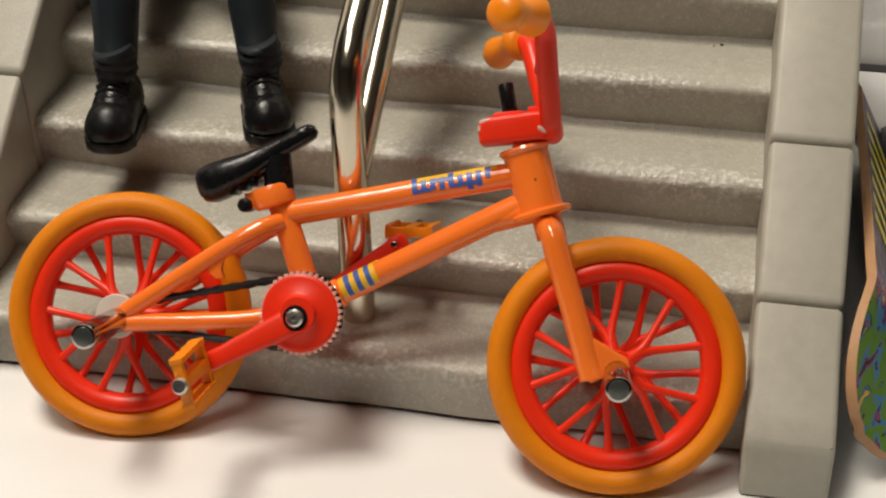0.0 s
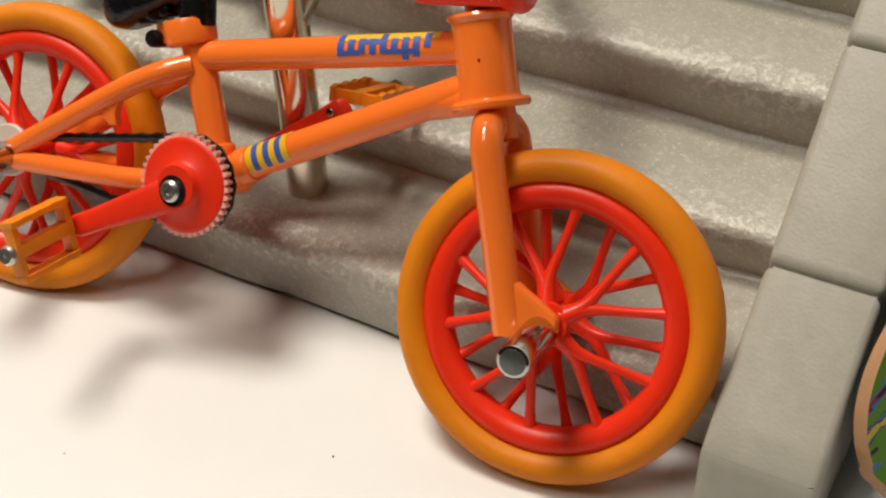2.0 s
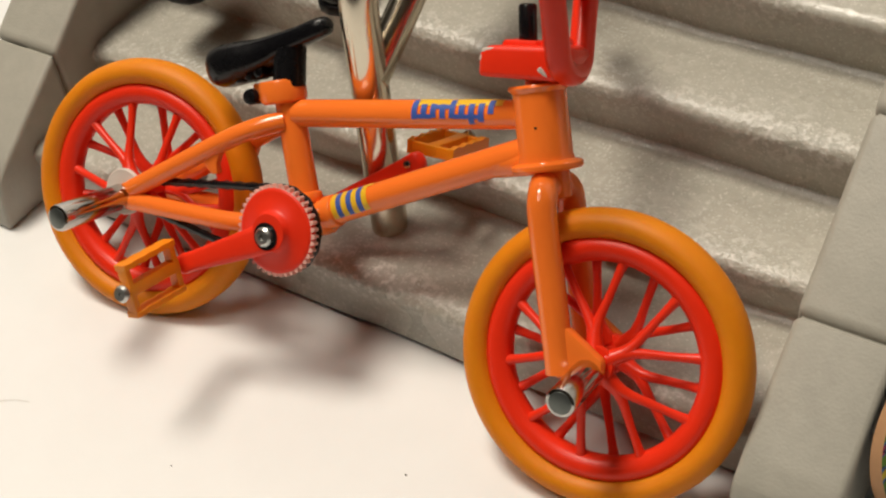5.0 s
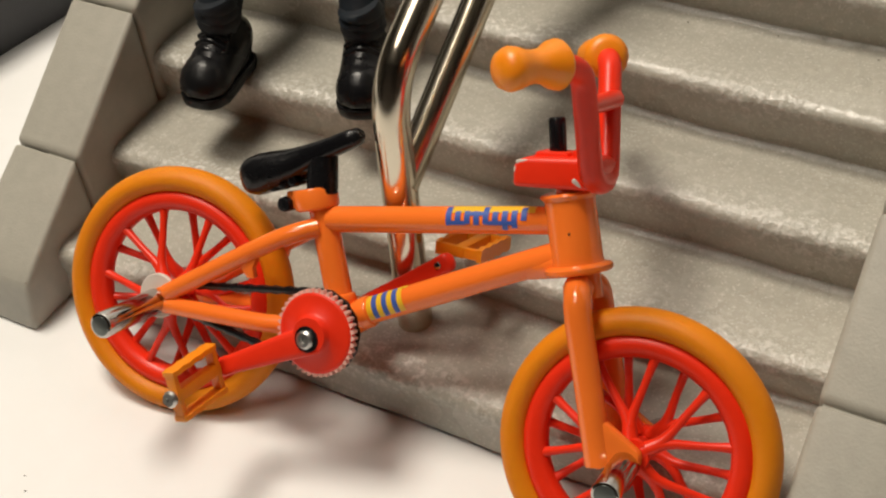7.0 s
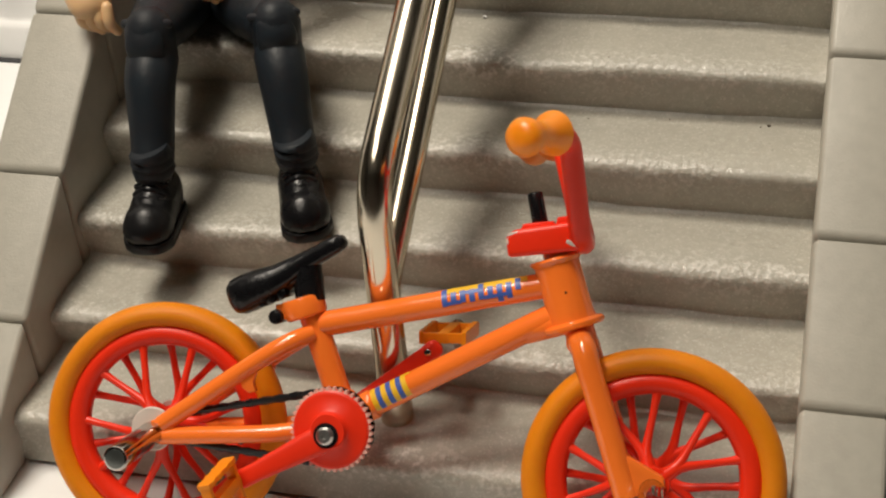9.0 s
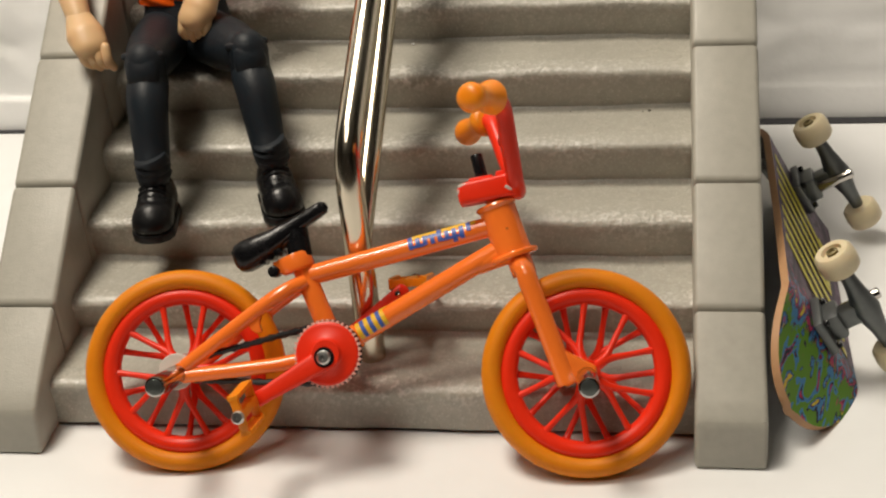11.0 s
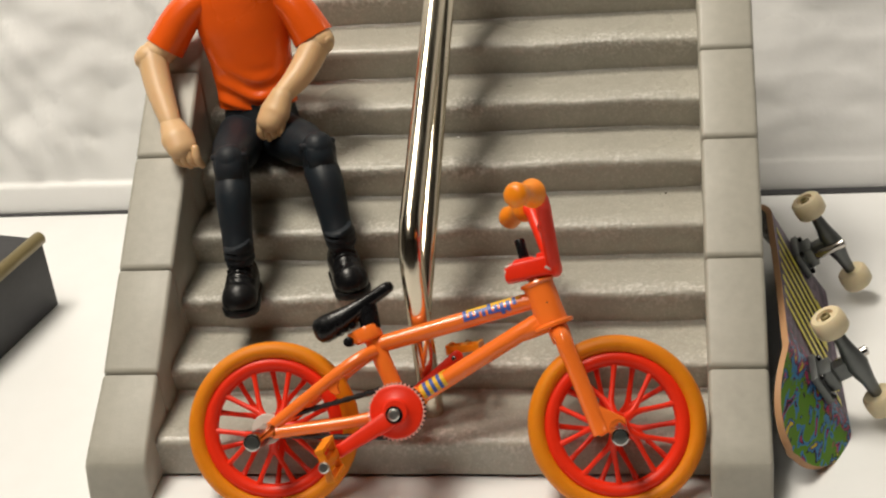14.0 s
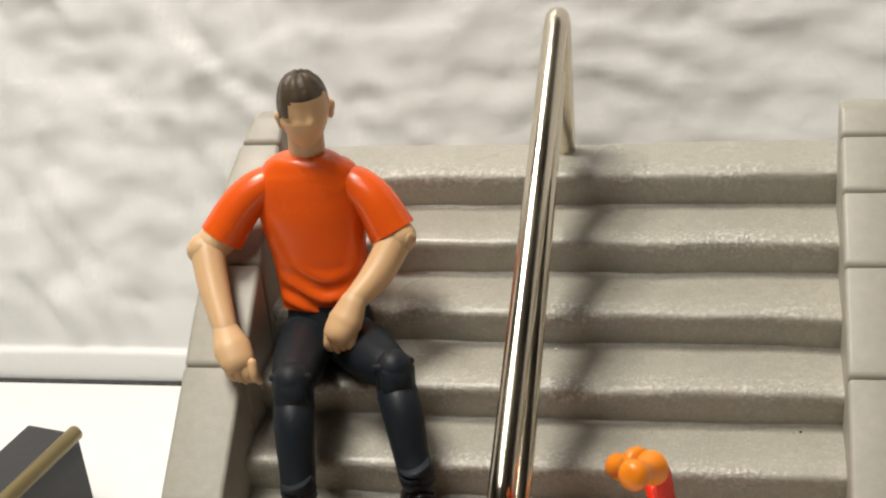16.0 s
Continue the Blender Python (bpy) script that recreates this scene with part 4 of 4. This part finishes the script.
    nt.links.new(far.outputs["Result"], b.inputs["Base Color"])
    return m


def build_fingerboard():
    # local: x along the deck, y across, z out of the underside
    across = Vector((-0.50, 0.0, 0.866))
    out = Vector((0.866, 0.0, 0.50))
    along = across.cross(out).normalized()
    m = Matrix.Identity(4)
    for i, a in enumerate((along, across, out)):
        for j in range(3):
            m[j][i] = a[j]
    board = empty("fingerboard", Matrix.Translation(Vector((9.71, 5.95, 1.30)) * CM) @ m, "small skateboard with splashed underside print, leaning against the stair ledge", "toy skateboard")
    half, wid = 5.15, 1.50
    DECK = deck_print("deck_print")

    def outline(x):
        k = max(0.0, (abs(x) - 3.3) / (half - 3.3))
        waist = 1 - 0.03 * math.cos(min(1.0, abs(x) / 3.2) * math.pi / 2) ** 2
        return wid * waist * math.sqrt(max(0.0, 1 - k ** 2.3))

    def bend(x):
        k = max(0.0, abs(x) - 3.25)
        return -0.36 * k ** 1.3

    bm = bmesh.new()
    xs = [-half * math.cos(math.pi * k / 60) for k in range(121)]
    cols = 14
    lay = []
    for z in (0.0, -0.17):
        lay.append([[bm.verts.new((x, outline(x) * (2 * c / cols - 1), bend(x) + z + 0.05 * (2 * c / cols - 1) ** 2)) for c in range(cols + 1)] for x in xs[1:-1]])
    for q, top in enumerate(lay):
        for r0, r1 in zip(top, top[1:]):
            for c in range(cols):
                f = bm.faces.new((r0[c], r0[c + 1], r1[c + 1], r1[c]))
                f.material_index = 0 if q == 0 else 2
    rim = [[r[0] for r in t] + t[-1][1:] + [r[-1] for r in t[::-1]][1:] + t[0][::-1][1:-1] for t in lay]
    for k in range(len(rim[0])):
        j = (k + 1) % len(rim[0])
        f = bm.faces.new((rim[0][k], rim[0][j], rim[1][j], rim[1][k]))
        f.material_index = 1
    bmesh.ops.remove_doubles(bm, verts=bm.verts, dist=0.02)
    part("deck", bm, [DECK, PLY, BLACKTEX], board, "maple deck with splashed colour print", angle=50)
    # yellow stripes across the middle
    for k in range(7):
        bm = bmesh.new()
        x = -2.3 + k * 0.60
        low = 0.45 if k < 3 else 0.0
        o = [(x - low * 0.54, -0.75 - low), (x + 0.24 - low * 0.54, -0.75 - low), (x + 1.34, 1.30), (x + 1.10, 1.30)]
        prism(bm, o, 0.012, Matrix.Translation((0, 0, 0.036)))
        part("printed_stripe", bm, material("stripe_yellow", (0.66, 0.58, 0.05), 0.4) if k == 0 else bpy.data.materials["stripe_yellow"], board)
    bm = bmesh.new()
    prism(bm, [(-0.50, -0.92), (1.60, -0.92), (1.72, -0.72), (-0.50, -0.72)], 0.014, Matrix.Translation((0, 0, 0.036)))
    part("printed_stripe", bm, bpy.data.materials["stripe_yellow"], board)
    for x, s in ((-2.9, 1), (2.9, -1)):
        bm = bmesh.new()
        box(bm, (x - 0.52, -0.42, 0.0), (x + 0.52, 0.42, 0.20), 0.06)
        box(bm, (x - 0.30, -0.30, 0.18), (x + 0.34, 0.30, 0.50), 0.08)
        base = part("truck_base", bm, GUNMETAL, board, "grey metal truck base")
        for bx in (-0.4, 0.4):
            for by in (-0.3, 0.3):
                bm = bmesh.new()
                cyl(bm, (x + bx, by, 0.19), (x + bx, by, 0.30), 0.075, 8, 0.02)
                part("bolt", bm, BLACK, base)
        bm = bmesh.new()
        loft(bm, [(x, -1.05, 1.02), (x, -0.55, 1.02), (x, 0, 1.0), (x, 0.55, 1.02), (x, 1.05, 1.02)], [(0.13, 0.13), (0.17, 0.18), (0.24, 0.30), (0.17, 0.18), (0.13, 0.13)], 16)
        box(bm, (x - 0.16, -0.22, 0.4), (x + 0.16, 0.22, 0.95), 0.06)
        part("hanger", bm, GUNMETAL, board, "grey metal axle hanger")
        bm = bmesh.new()
        cyl(bm, (x + s * 0.28, 0, 0.5), (x + s * 0.32, 0, 1.36), 0.12, 12)
        part("kingpin", bm, CHROME, board, "steel kingpin")
        for side in (1, -1):
            bm = bmesh.new()
            lathe(bm, [(0.10, -0.26), (0.34, -0.26), (0.40, -0.20), (0.42, 0), (0.40, 0.20), (0.34, 0.26), (0.22, 0.26), (0.20, 0.16), (0, 0.16)], (x, side * 1.28, 1.02), (0, side, 0), 28)
            wheel = part("wheel", bm, CREAM, board, "cream plastic wheel")
            bm = bmesh.new()
            lathe(bm, [(0, 0), (0.12, 0), (0.12, 0.09), (0.07, 0.11), (0.05, 0.05), (0, 0.05)], (x, side * 1.44, 1.02), (0, side, 0), 10)
            part("axle_nut", bm, BRASS, wheel)


build_fingerboard()


# ---- black grind box ----
def build_grind_box():
    d = Vector((-0.22, -1.0, 0)).normalized()
    s = Vector((-d.y, d.x, 0))            # to the right
    end = Vector((-12.15, 9.30, 0))
    m = Matrix(((d.x, -s.x, 0, end.x), (d.y, -s.y, 0, end.y), (0, 0, 1, 0), (0, 0, 0, 1)))
    ob = empty("grind_box", Matrix(), "black box with an olive metal edge tube, on white table", "toy ramp box")
    bm = bmesh.new()
    prism(bm, [(0, 0), (15, 0), (15, 1.6), (0, 1.6)], 2.3, m, 0.06)
    part("body", bm, BLOCK, ob)
    bm = bmesh.new()
    a, z = m @ Vector((-0.08, 0.10, 2.28)), m @ Vector((15.0, 0.10, 2.28))
    cyl(bm, a, z, 0.21, 20, 0.05)
    part("edge_tube", bm, BRASS, ob, "dull olive metal tube")


build_grind_box()


# ---- crumbs and lint ----
def build_crumbs():
    rng = random.Random(11)
    dark = material("dark_crumb", (0.05, 0.035, 0.02), 0.8)
    pale = material("white_lint", (0.85, 0.84, 0.82), 0.8)

    def crumb(x, y, z, r, mat, name, label, group):
        bm = bmesh.new()
        bmesh.ops.create_icosphere(bm, subdivisions=1, radius=r * 0.75)
        for v in bm.verts:
            v.co *= rng.uniform(0.6, 1.25)
            v.co.z *= 0.6
        ob = part(name, bm, mat)
        ob.location = Vector((x, y, z + r * 0.35)) * CM
        tagged(ob, label, name, group)

    for x, y, z, r in STEP_CRUMBS:
        crumb(x, y, z, r, dark, "crumb", "tiny dark crumb lying on a grey step", "crumbs on the steps")
    for x, y, r in TABLE_CRUMBS:
        crumb(x, y, 0, r, dark, "crumb", "tiny dark speck on the white table", "specks on the table")
    bm = bmesh.new()
    loft(bm, smooth_path(THREAD, 5), 0.0032, 6)
    tagged(part("thread", bm, material("pale_thread", (0.50, 0.46, 0.41), 0.7, second=(0.42, 0.38, 0.33), scale=300)), "fine curled pale grey-brown thread lying on the white table", "thread")
    crumb(0.60, 9.42, STEPS[4][1], 0.07, pale, "lint", "small white bit of lint on a grey step", "")


STEP_CRUMBS = [(3.23, 8.13, 5.03, 0.026), (2.92, 7.60, 4.01, 0.024), (4.41, 7.75, 4.01, 0.022), (6.2, 7.75, 4.01, 0.045), (6.05, 7.70, 4.01, 0.025), (5.0, 8.2, 5.03, 0.02)]
THREAD = [(-4.3, -3.3, 0.02), (-4.2, -3.1, 0.02), (-3.8, -3.0, 0.02), (-3.5, -2.8, 0.02), (-3.2, -2.7, 0.02)]
TABLE_CRUMBS = [(2.78, -1.13, 0.025), (-4.08, -2.84, 0.028), (-4.3, -2.6, 0.02), (-0.4, -2.6, 0.015)]
build_crumbs()
